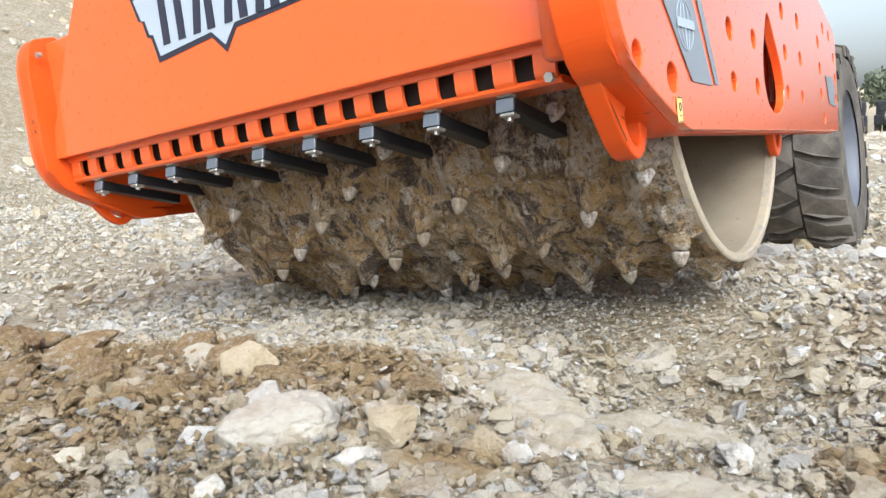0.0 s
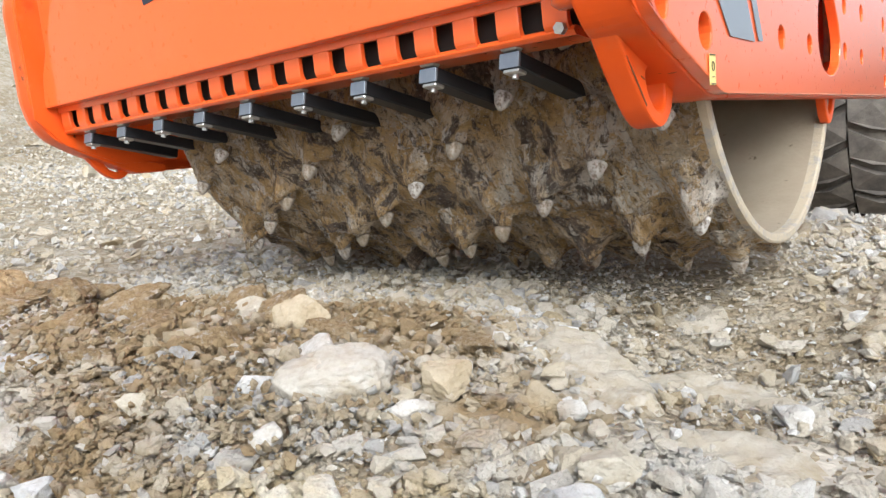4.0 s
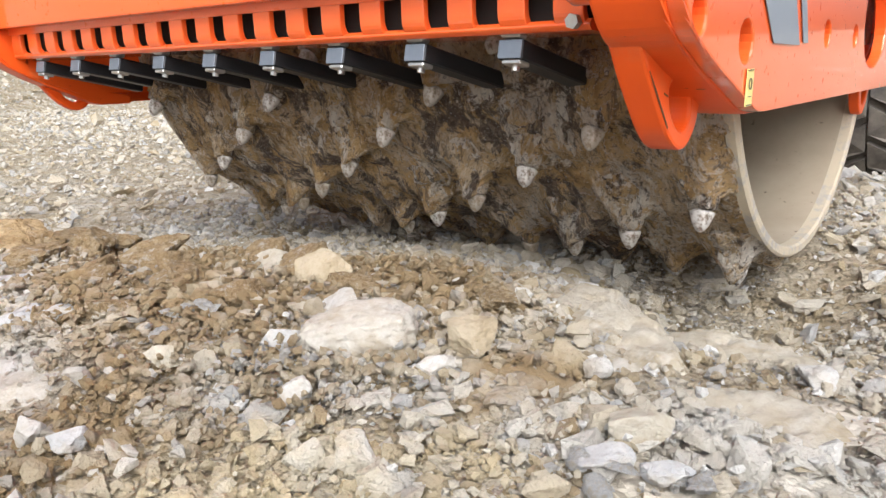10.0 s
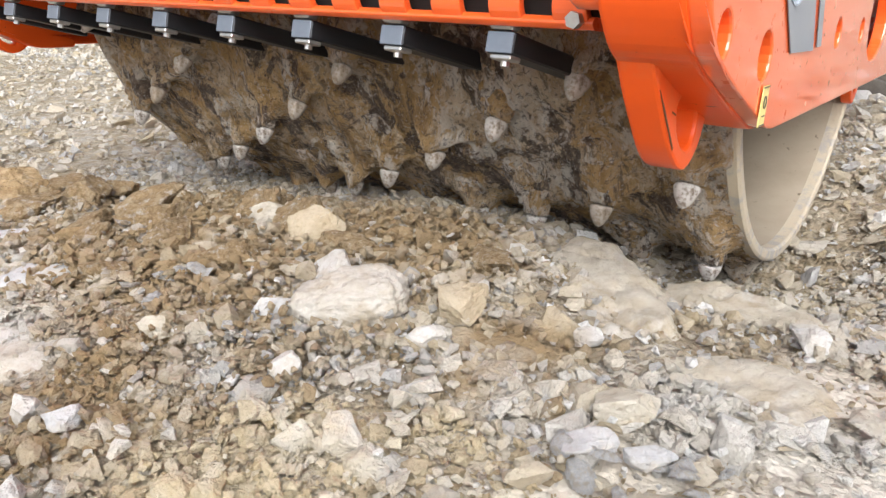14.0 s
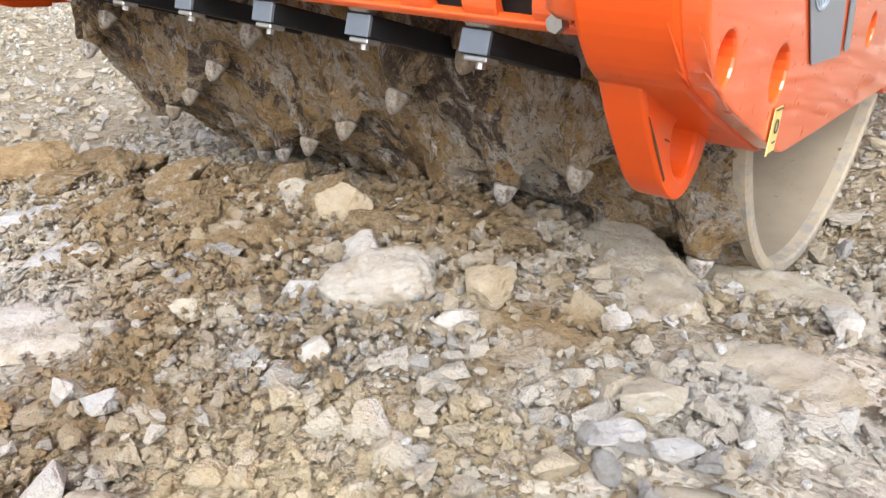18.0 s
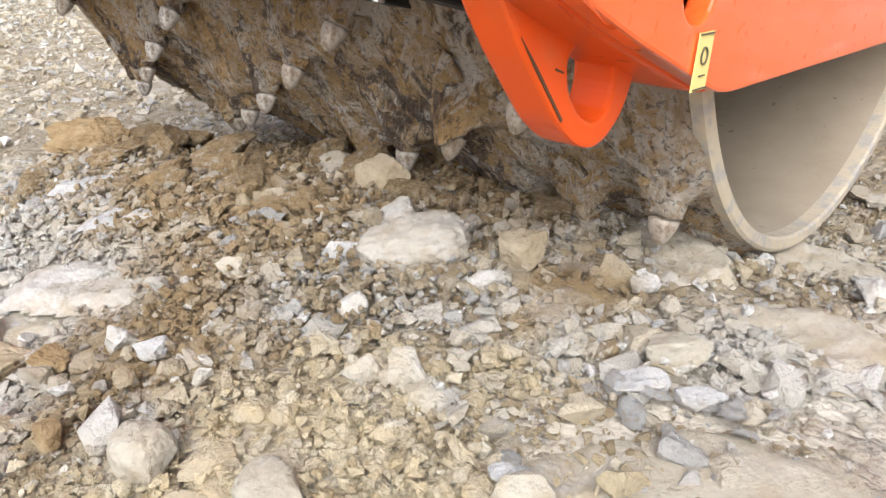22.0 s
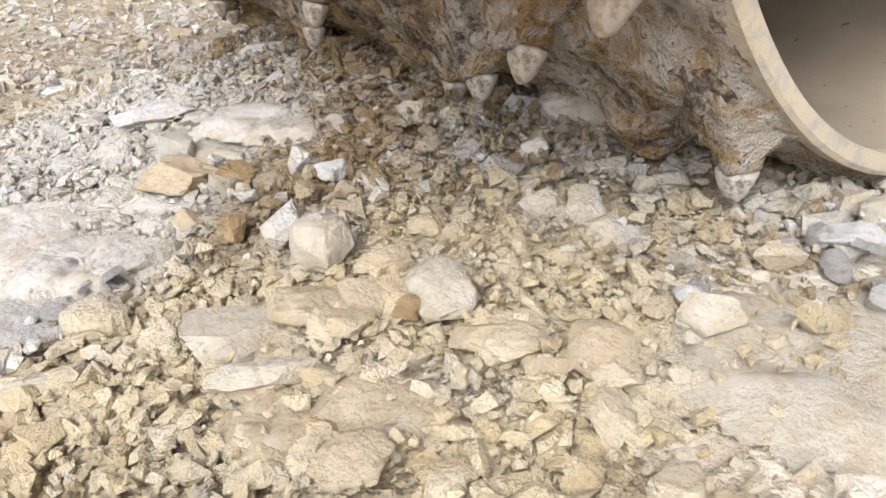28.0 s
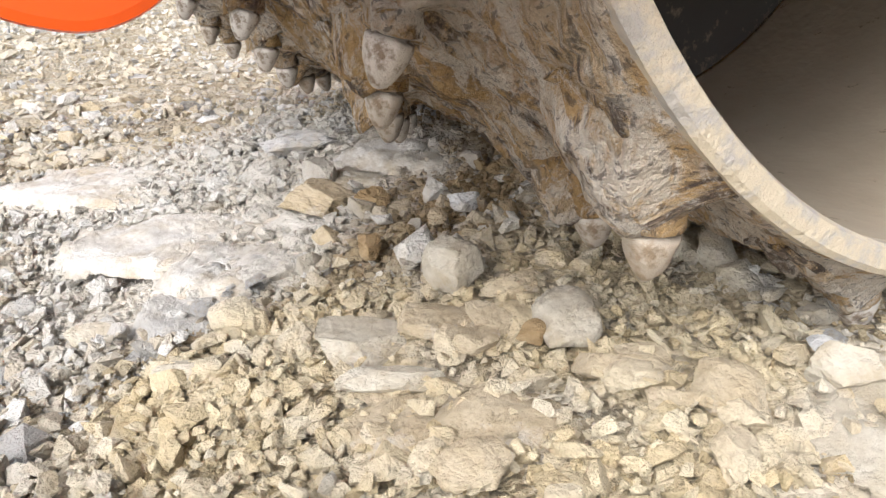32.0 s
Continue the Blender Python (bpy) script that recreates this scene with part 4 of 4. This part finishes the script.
    for d, r in ((-0.012, 0.016), (-0.002, 0.0165), (-0.001, 0.0225), (0.003, 0.0245), (0.014, 0.0225), (0.026, 0.0180), (0.034, 0.0135), (0.040, 0.0090), (0.043, 0.0050), (0.044, 0.0015)):
        pk.append((at(-0.0155, 0.0500) + u * d, ax * r, w * r))
    pick = tube(pk, 18)
    bmesh.ops.subdivide_edges(pick, edges=pick.edges[:], cuts=1, use_grid_fill=True)
    for v in pick.verts:
        v.co += Vector((noise.noise(v.co * 55), noise.noise(v.co * 55 + n), noise.noise(v.co * 60 - n))) * 0.0035
    pick = to_mesh("pick", pick, PICK, True)
    for k in range(10):
        for j in range(14):
            a = radians(-LEAN * k + TURN * j)
            # local +z points outwards, local +y along the way that the surface moves at the front
            m = Matrix.Translation((FIRST - RING * k, 0, 0)) @ Matrix(((1, 0, 0, 0), (0, math.cos(a), -math.sin(a), 0), (0, -math.sin(a), -math.cos(a), 0), (0, 0, 0, 1)))
            share("tooth_holder", hold, drum, m)
            share("pick", pick, drum, m)


build_drum()


# side arms
def side_profile(near=True):
    if not near:
        return [(1.70, 0.556), (-0.635, 0.580), (-0.85, 0.676), (-0.94, 0.728), (-0.98, 0.785), (-1.00, 0.86), (-1.005, 1.20), (-0.98, 1.29), (-0.87, 1.315), (1.20, 1.22), (1.80, 1.07), (1.83, 1.0)]
    return [(1.70, 0.572), (-0.713, 0.596), (-0.935, 0.682), (-1.035, 0.728), (-1.078, 0.785), (-1.105, 0.86), (-1.110, 1.05), (-1.09, 1.52), (0.62, 1.56), (1.18, 1.24), (1.80, 1.07), (1.83, 1.0)]


HOLES = [(-1.012, 0.752, 0.028, 0.030), (-0.80, 0.715, 0.036, 0.036), (-0.25, 0.879, 0.034, 0.034), (-0.25, 0.730, 0.030, 0.030), (0.04, 0.876, 0.032, 0.032), (0.04, 0.726, 0.028, 0.028),
         (0.528, 1.02, 0.032, 0.032), (0.528, 0.871, 0.030, 0.030), (0.52, 0.724, 0.028, 0.028), (0.824, 1.014, 0.032, 0.032), (0.823, 0.867, 0.030, 0.030), (0.806, 0.715, 0.028, 0.028), (1.29, 0.973, 0.030, 0.030), (1.29, 0.855, 0.030, 0.030), (1.27, 0.742, 0.028, 0.028),
         (1.30, 0.635, 0.026, 0.026), (1.46, 1.05, 0.028, 0.028), (1.62, 1.03, 0.028, 0.028), (1.72, 0.93, 0.026, 0.026), (1.72, 0.83, 0.026, 0.026), (1.70, 0.73, 0.026, 0.026)]


def side_arm(name, x_in, x_out, label, near=True):
    """One side of the drum frame: an outer plate with holes, its hollow front, and a web behind."""
    s = 1 if x_out > x_in else -1
    arm = new(name)
    arm.parent = roller
    arm["label"] = label
    tear = [(0.27, 0.99), (0.22, 0.93), (0.155, 0.83), (0.14, 0.75), (0.17, 0.68), (0.25, 0.645), (0.34, 0.645), (0.43, 0.68), (0.455, 0.74), (0.43, 0.81), (0.36, 0.90), (0.31, 0.97)]
    holes = [oval(*h) for h in HOLES] + [rounded(tear, 0.03, 3)]
    part("side_plate", ring_plate(rounded(side_profile(near), 0.035), holes if near else [], x_out - 0.03 * s, x_out, 0.004), ORANGE, arm, "orange side plate drilled with holes")
    top = 1.52 if near else 1.24
    back = [(1.66, 0.60), (-0.70, 0.62), (-0.90, 0.70), (-1.0, 0.80), (-1.0, top - 0.02), (0.6, top - 0.02), (1.15, 1.2), (1.76, 1.05)]
    part("web", ring_plate(back, [], x_out - 0.105 * s, x_out - 0.095 * s), ORANGE_WORN, arm, "orange web plate inside the arm")
    nose = rounded([(-0.60, 0.590), (-0.713, 0.592), (-0.935, 0.678), (-1.035, 0.724), (-1.080, 0.781), (-1.109, 0.858), (-1.114, 1.05), (-1.10, top), (-1.02, top), (-1.03, 0.90), (-0.99, 0.80), (-0.90, 0.72), (-0.70, 0.625), (-0.60, 0.605)], 0.03)
    if not near:
        nose = rounded([(-0.50, 0.574), (-0.635, 0.576), (-0.85, 0.672), (-0.94, 0.724), (-0.982, 0.781), (-1.005, 0.858), (-1.01, 1.20), (-0.985, 1.295), (-0.87, 1.32), (-0.87, 1.22), (-0.93, 1.15), (-0.93, 0.90), (-0.89, 0.80), (-0.60, 0.625), (-0.50, 0.605)], 0.03)
    part("nose", ring_plate(nose, [], x_in, x_out - 0.028 * s, 0.006), ORANGE_WORN, arm, "rounded orange front of the arm, scratched underneath")
    low = [(1.70, 0.568), (-0.60, 0.590), (-0.60, 0.612), (1.70, 0.592)]
    part("bottom_flange", ring_plate(low, [], x_in + 0.06 * s, x_out - 0.028 * s), ORANGE_WORN, arm, "orange bottom flange")
    xc = x_in - 0.03 * s
    roll = tube([((xc, -1.0, 0.775), Vector((0.030, 0, 0)), Vector((0, 0.03, 0))), ((xc, -1.0, 0.785), Vector((0.042, 0, 0)), Vector((0, 0.042, 0))), ((xc, -1.0, 1.5 if near else 1.24), Vector((0.042, 0, 0)), Vector((0, 0.042, 0)))], 20)
    if near:
        part("corner_post", roll, ORANGE, arm, "rounded orange corner post", True)
    return arm


arm_r = side_arm("side_arm", 0.985, 1.125, "orange side arm of the drum frame, scuffed below")
arm_l = side_arm("side_arm", -1.225, -1.325, "orange side arm on the far side of the drum", False)


def lug(x0, x1, dy, dz, front=True):
    out = rounded([(-1.06, 0.79), (-0.975, 0.662), (-0.905, 0.578), (-0.868, 0.550), (-0.836, 0.540), (-0.808, 0.547), (-0.776, 0.572), (-0.756, 0.618), (-0.738, 0.68), (-0.90, 0.745)], 0.02, 4)
    hole = rounded([(-0.898, 0.648), (-0.892, 0.612), (-0.866, 0.582), (-0.838, 0.570), (-0.815, 0.578), (-0.803, 0.605), (-0.806, 0.638), (-0.835, 0.658), (-0.875, 0.662)], 0.016, 3)
    if not front:
        out, hole = [(0.6 - (y + 0.85) * 0.9, z - 0.045) for y, z in out], [(0.6 - (y + 0.85) * 0.9, z - 0.045) for y, z in hole]
    return ring_plate([(y + dy, z + dz) for y, z in out], [[(y + dy, z + dz) for y, z in hole]], x0, x1, 0.006)


part("tie_down_lug", lug(0.985, 1.040, 0.0, 0.0), ORANGE_WORN, arm_r, "orange tie-down lug with a slotted eye")
part("tie_down_lug", lug(-1.30, -1.27, 0.145, 0.018), ORANGE_WORN, arm_l, "orange tie-down lug with a slotted eye")
part("tie_down_lug", lug(1.03, 1.06, 0, 0, False), ORANGE_WORN, arm_r, "orange tie-down lug behind the drum")

part("scrape_mark", ring_plate([(-0.980, 0.676), (-0.955, 0.643), (-0.904, 0.583), (-0.902, 0.5855), (-0.952, 0.6455)], [], 1.0402, 1.0415), RUST, arm_r, "dark scrape along the lug's edge")
part("scrape_mark", ring_plate([(-0.920, 0.638), (-0.906, 0.633), (-0.906, 0.635), (-0.920, 0.6405)], [], 1.0402, 1.0415), RUST, arm_r, "dark scrape by the eye")
part("scrape_mark", ring_plate([(-1.100, 0.905), (-1.096, 0.85), (-1.088, 0.852), (-1.091, 0.90)], [], 1.1252, 1.1268), RUST, arm_r, "dark chip on the plate's edge")

# decals on the near side plate
XO = 1.127


def side_patch(name, outline, material, label, off=0.0):
    bm = ring_plate(outline, [], XO + off, XO + off + 0.0015)
    part(name, bm, material, arm_r, label)


side_patch("decal", [(-0.86, 0.93), (-0.66, 0.712), (-0.49, 0.708), (-0.62, 0.95)], DECAL_GREY, "slanted grey decal")
side_patch("decal", [(-0.57, 0.95), (-0.46, 0.712), (-0.425, 0.712), (-0.53, 0.95)], DECAL_GREY, "slanted grey decal stripe")
side_patch("decal", [(1.42, 0.83), (1.46, 0.70), (1.64, 0.69), (1.62, 0.83)], DECAL_GREY, "small grey decal")
for ry in (0.062, 0.030, 0.004):
    part("emblem_line", ring_plate(oval(-0.68, 0.845, ry, 0.062, 28), [oval(-0.68, 0.845, max(ry - 0.003, 0.001), 0.059, 28)], XO + 0.002, XO + 0.0035), BADGE_PALE, arm_r, "pale round emblem line")
side_patch("emblem_bar", [(-0.745, 0.836), (-0.745, 0.858), (-0.615, 0.858), (-0.615, 0.836)], BADGE_PALE, "pale emblem bar", 0.004)
side_patch("warning_label", [(-0.800, 0.612), (-0.795, 0.672), (-0.762, 0.672), (-0.767, 0.612)], LABEL, "small yellow warning label")
side_patch("label_line", [(-0.796, 0.6695), (-0.796, 0.6710), (-0.765, 0.6710), (-0.765, 0.6695)], INK, "thin black line", 0.002)
side_patch("label_line", [(-0.798, 0.6135), (-0.798, 0.6150), (-0.770, 0.6150), (-0.770, 0.6135)], INK, "thin black line", 0.002)
part("label_mark", ring_plate(oval(-0.782, 0.648, 0.0075, 0.0095, 16), [oval(-0.782, 0.648, 0.0060, 0.0080, 16)], XO + 0.002, XO + 0.0035), INK, arm_r, "thin black ring mark")
side_patch("label_bar", [(-0.789, 0.627), (-0.789, 0.6285), (-0.776, 0.6285), (-0.776, 0.627)], INK, "thin black bar", 0.002)

# front panel, beam and scrapers
front = new("front_beam")
front.parent = roller
front["label"] = "glossy orange front beam with a slotted scraper rail"
PX0, PX1, PY = -1.23, 0.985, -0.955
bm = bmesh.new()
outline = rounded([(PX0, 0.838), (-1.205, 0.95), (-1.06, 1.20), (-0.937, 1.385), (-0.80, 1.60), (PX1, 1.60), (PX1, 0.838)], 0.02, 3)
face = bm.faces.new([bm.verts.new((x, PY, z)) for x, z in outline])
grown = bmesh.ops.extrude_face_region(bm, geom=[face])
bmesh.ops.translate(bm, vec=(0, 0.03, 0), verts=[v for v in grown["geom"] if isinstance(v, bmesh.types.BMVert)])
bmesh.ops.bevel(bm, geom=[e for e in bm.edges if len(e.link_faces) == 2 and e.calc_face_angle(0) > 1.2], offset=0.005, segments=2, affect="EDGES", profile=0.6)
part("front_panel", bm, ORANGE, front, "smooth glossy orange panel narrowing upwards")
part("panel_lip", box(PX0 + 0.004, PX1 - 0.004, PY + 0.03, PY + 0.13, 0.838, 0.858), ORANGE, front, "orange lip under the panel")
part("corner_gusset", box(PX0 - 0.004, -0.98, PY + 0.032, PY + 0.06, 0.87, 1.285, 0.006), ORANGE, front, "orange gusset between the panel and the arm")
# an added sheet: the darkness within the slots is put into its colour
part("slot_shade_sheet", box(PX0, PX1, -0.862, -0.842, 0.757, 0.856), SLOT_SHADE, front, "near-black sheet painted as the shade behind the slots")
PITCH = 0.2268
part("rail_top", box(-1.24, 0.90, -0.912, -0.894, 0.818, 0.852, 0.003), ORANGE, front, "orange strip over the slots")
rail = rounded([(-0.905, 0.752), (-0.895, 0.742), (-0.80, 0.735), (-0.80, 0.750), (-0.895, 0.762)], 0.004, 2)
part("scraper_rail", ring_plate(rail, [], -1.24, 0.90), ORANGE, front, "curved orange rail under the slots")
tine = to_mesh("tine", ring_plate(rounded([(-0.910, 0.848), (-0.910, 0.768), (-0.896, 0.746), (-0.85, 0.739), (-0.85, 0.752), (-0.886, 0.759), (-0.895, 0.776), (-0.895, 0.848)], 0.010, 3), [], -0.029, 0.029, 0.003), ORANGE)
for i in range(19):
    share("tine", tine, front, Matrix.Translation((0.862 - i * PITCH / 2, 0, 0)))
scr = to_mesh("scraper_bar", box(0, 0.052, 0.0, 0.35, -0.018, 0.018, 0.003, 1), [STEEL_DARK])
cap = to_mesh("scraper_end", box(0.001, 0.051, -0.0025, 0.0, -0.017, 0.017, 0.001, 1), BARFACE)
nut = to_mesh("clamp_nut", box(0.006, 0.050, -0.010, 0.018, 0.020, 0.050, 0.004, 1), STEEL_BRIGHT)
shim = to_mesh("clamp_shim", box(0.010, 0.050, 0.0, 0.035, -0.027, -0.0185, 0.002, 1), STEEL_BRIGHT)
stud = to_mesh("clamp_stud", rod((0.030, 0.02, -0.022), (0.030, 0.02, -0.036), 0.008, 8), STEEL_BRIGHT)
for i in range(9):
    bar = share("scraper", scr, front, Matrix.Translation((0.706 - i * PITCH, -0.887, 0.716)) @ pose(0, 0, 0, -13, 0, 0), "black steel scraper bar")
    share("scraper_end", cap, bar, Matrix.Identity(4), "blue-grey cut end")
    share("clamp_nut", nut, bar, Matrix.Identity(4), "bright zinc clamp nut")
    share("clamp_shim", shim, bar, Matrix.Identity(4), "bright zinc shim")
    share("clamp_stud", stud, bar, Matrix.Identity(4))
hexa = to_mesh("flange_bolt", rod((0, 0, 0), (0, -0.016, 0), 0.013, 6), STEEL_BRIGHT)
for x, y, z in ((0.875, -0.905, 0.757), (-1.235, -0.895, 0.775), (-1.19, -0.97, 1.23), (0.90, -0.97, 1.23)):
    share("flange_bolt", hexa, front, Matrix.Translation((x, y, z)), "bright hexagon bolt")

# badge on the panel: plain shapes
Y0 = PY - 0.001


def panel_patch(name, outline, material, label, off):
    bm = bmesh.new()
    a = [bm.verts.new((x, Y0 - off, z)) for x, z in outline]
    b = [bm.verts.new((x, Y0 - off - 0.0015, z)) for x, z in outline]
    bm.faces.new(a)
    bm.faces.new(b[::-1])
    for i in range(len(a)):
        bm.faces.new((a[i], a[(i + 1) % len(a)], b[(i + 1) % len(a)], b[i]))
    part(name, bm, material, front, label)


BADGE = [(-0.61, 1.30), (-0.58, 1.215), (-0.56, 1.21), (-0.545, 1.155), (-0.525, 1.15), (-0.50, 1.065), (-0.225, 1.088), (-0.165, 1.03), (-0.11, 1.093), (0.175, 1.105), (0.205, 1.20), (0.24, 1.30)]
panel_patch("badge_border", BADGE, BADGE_DARK, "navy border of the pale badge", 0.0)
cx, cz = -0.18, 1.19
panel_patch("badge_field", [(cx + (x - cx) * 0.955, cz + (z - cz) * 0.87 + 0.002) for x, z in BADGE], BADGE_PALE, "pale blue badge field", 0.002)
for i, x in enumerate((-0.46, -0.38, -0.305, -0.235, -0.155, -0.085, -0.015, 0.05, 0.115)):
    lean = 0.028 if i in (2, 4, 6, 8) else 0.0
    panel_patch("badge_bar", [(x, 1.112), (x + 0.036, 1.112), (x + 0.036 + lean, 1.266), (x + lean, 1.266)], BADGE_DARK, "navy bar on the badge", 0.004)


# wheels
def wheel(name, x, y, z):
    hub = new(name)
    hub.parent = roller
    hub.matrix_basis = pose(x, y, z)
    hub["label"] = "rear wheel with a dusty block-tread tyre"
    R0, wd, sides = 0.70, 0.24, 72
    bm = bmesh.new()
    prof = [(-wd, 0.40), (-wd - 0.02, 0.50), (-wd - 0.012, 0.60), (-wd + 0.03, 0.665), (-wd + 0.07, 0.69), (0, R0), (wd - 0.07, 0.69), (wd - 0.03, 0.665), (wd + 0.012, 0.60), (wd + 0.02, 0.50), (wd, 0.40)]
    loops = [[bm.verts.new((q, r * math.cos(2 * math.pi * j / sides), r * math.sin(2 * math.pi * j / sides))) for j in range(sides)] for q, r in prof]
    for a, b in zip(loops, loops[1:]):
        for j in range(sides):
            bm.faces.new((a[j], a[(j + 1) % sides], b[(j + 1) % sides], b[j]))
    tread = part("tyre", bm, TYRE, hub, "dusty black rubber tyre", True)
    # chevron blocks
    bm = bmesh.new()
    for j in range(22):
        for s in (-1, 1):
            q0 = 2 * math.pi * (j + (0.0 if s < 0 else 0.5)) / 22
            vs = []
            for rr in (R0 - 0.03, R0 + 0.040):
                for u, w in ((0.006, 0.0), (0.13, 0.42), (0.255, 0.70), (0.255, 1.52), (0.12, 1.30), (0.006, 0.98)):
                    drop = 0.045 if u > 0.2 else 0.0
                    q = q0 + w * 2 * math.pi / 22 * 0.78
                    vs.append(bm.verts.new((s * u, (rr - drop) * math.cos(q), (rr - drop) * math.sin(q))))
            lo, hi = vs[:6], vs[6:]
            bm.faces.new(hi)
            for i in range(6):
                bm.faces.new((lo[i], lo[(i + 1) % 6], hi[(i + 1) % 6], hi[i]))
    part("tread", bm, TYRE, hub, "chunky rubber tread blocks")
    bm = bmesh.new()
    prof = [(wd - 0.01, 0.41), (wd - 0.03, 0.385), (wd - 0.12, 0.37), (wd - 0.13, 0.20), (wd - 0.06, 0.16), (wd - 0.06, 0.0005)]
    if x < 0:
        prof = [(-q, r) for q, r in prof]
    loops = [[bm.verts.new((q, r * math.cos(2 * math.pi * j / 48), r * math.sin(2 * math.pi * j / 48))) for j in range(48)] for q, r in prof]
    for a, b in zip(loops, loops[1:]):
        for j in range(48):
            bm.faces.new((a[j], a[(j + 1) % 48], b[(j + 1) % 48], b[j]))
    part("rim", bm, RIMPAINT, hub, "grey steel wheel rim", True)
    return hub


WY, WZ = 3.35, 0.46
wheel_r, wheel_l = wheel("wheel", 0.74, WY, WZ), wheel("wheel", -1.30, WY, WZ)
part("rear_crossbeam", box(-1.22, 1.0, 1.56, 1.74, 0.66, 1.0, 0.02), ORANGE_WORN, roller, "orange crossbeam behind the drum")
part("articulation_beam", box(-0.34, 0.10, 1.74, 3.25, 0.58, 0.92, 0.03), STEEL_DARK, roller, "dark beam between the drum frame and the axle")
part("rear_axle", rod((-1.0, WY, WZ), (0.68, WY, WZ), 0.11, 16), STEEL_DARK, roller, "dark rear axle")


# ---- the distance ----
def far_car(x, y, turn):
    car = thing("off_road_car", "dark boxy off-road car parked far off on the quarry floor", "car", at=pose(x, y, ground_z(x, y), 0, 0, turn))
    body = Mat("dark_car_paint", 0.3, 0.1, 0.4).colour((0.02, 0.024, 0.03)).m
    glass = Mat("dark_glass", 0.08).colour((0.03, 0.035, 0.04)).m
    part("body", box(-0.9, 0.9, -2.1, 2.1, 0.45, 1.05, 0.08), body, car)
    part("cabin", box(-0.82, 0.82, -2.05, 0.6, 1.03, 1.85, 0.09), body, car)
    part("rear_window", box(-0.62, 0.62, -2.075, -2.06, 1.25, 1.65, 0.02), glass, car, "dark rear window")
    for s in (-1, 1):
        part("side_window", box(0.825 * s - 0.01, 0.825 * s + 0.01, -1.8, 0.35, 1.25, 1.66, 0.005), glass, car, "dark side window")
        for y2 in (-1.35, 1.35):
            part("wheel", rod((0.66 * s, y2, 0.40), (0.92 * s, y2, 0.40), 0.40, 20), TYRE, car)
    part("spare_wheel", rod((0, -2.10, 1.0), (0, -2.32, 1.0), 0.36, 20), TYRE, car)
    part("wheel_cover", rod((0, -2.325, 1.0), (0, -2.34, 1.0), 0.26, 20), Mat("white_cover", 0.5).colour((0.7, 0.7, 0.7)).m, car, "white round spare-wheel cover")


far_car(-3.0, 50.0, 4)
far_car(-0.6, 51.0, -6)


def far_tree(x, y, h, seed):
    rnd = random.Random(seed)
    tree = thing("tree", "grey-green tree far behind the parked cars", "tree", "trees at the quarry's edge", at=pose(x, y, ground_z(max(-40, min(40, x)), 40)))
    bark = Mat("bark", 0.9).colour((0.10, 0.08, 0.06)).m
    leaf = Mat("hazy_leaves", 0.8)
    leaf.colour(leaf.mix(leaf.noise(0.8, 3.0), (0.10, 0.13, 0.08), (0.20, 0.22, 0.16)))
    part("trunk", tube([((0, 0, -1), Vector((0.4, 0, 0)), Vector((0, 0.4, 0))), ((0.1, 0, h * 0.5), Vector((0.25, 0, 0)), Vector((0, 0.25, 0))), ((0, 0.2, h * 0.85), Vector((0.08, 0, 0)), Vector((0, 0.08, 0)))], 8), bark, tree)
    bm = bmesh.new()
    for _ in range(900):
        v = Vector((rnd.gauss(0, 1), rnd.gauss(0, 1), rnd.gauss(0, 1))).normalized() * rnd.uniform(0.45, 1.05) * (1 + 0.3 * noise.noise((rnd.random() * 3, seed, 0)))
        c = Vector((v.x * h * 0.36, v.y * h * 0.36, h * 0.62 + v.z * h * 0.36))
        s = rnd.uniform(0.18, 0.45)
        d = Euler((rnd.random() * 6, rnd.random() * 6, rnd.random() * 6)).to_matrix()
        q = [bm.verts.new(c + d @ Vector(p) * s) for p in ((1, 0, 0), (0, 0.6, 0.1), (-1, 0, 0), (0, -0.6, 0.1))]
        bm.faces.new(q)
    part("crown", bm, leaf.m, tree, "grey-green leaves")


for i, (x, y, h) in enumerate(((-9.5, 96, 7.5), (-4.0, 99, 6.0), (3.0, 104, 6.5), (11.0, 110, 7.5))):
    far_tree(x, y, h, i + 1)


# ---- what moves ----
def motions():
    rows = []
    for t, x, y, z, a, b, c in MACHINE:
        w = Vector((radians(a), radians(b), radians(c)))
        q = Matrix.Rotation(w.length, 4, w) if w.length > 1e-9 else Matrix.Identity(4)
        rows.append((t, Matrix.Translation((x, y, z + 0.7)) @ q @ Matrix.Translation((0, 0, -0.7))))
    walk(roller, rows)
    walk(drum, [(t, pose(0, DY, DZ, -a, 0, 0)) for t, a in DRUM])
    for hub in (wheel_r, wheel_l):
        m0 = hub.matrix_basis.copy()
        walk(hub, [(t, Matrix.Translation(m0.translation) @ pose(0, 0, 0, math.degrees(-y / 0.74), 0, 0)) for t, x, y, *_ in MACHINE])


motions()
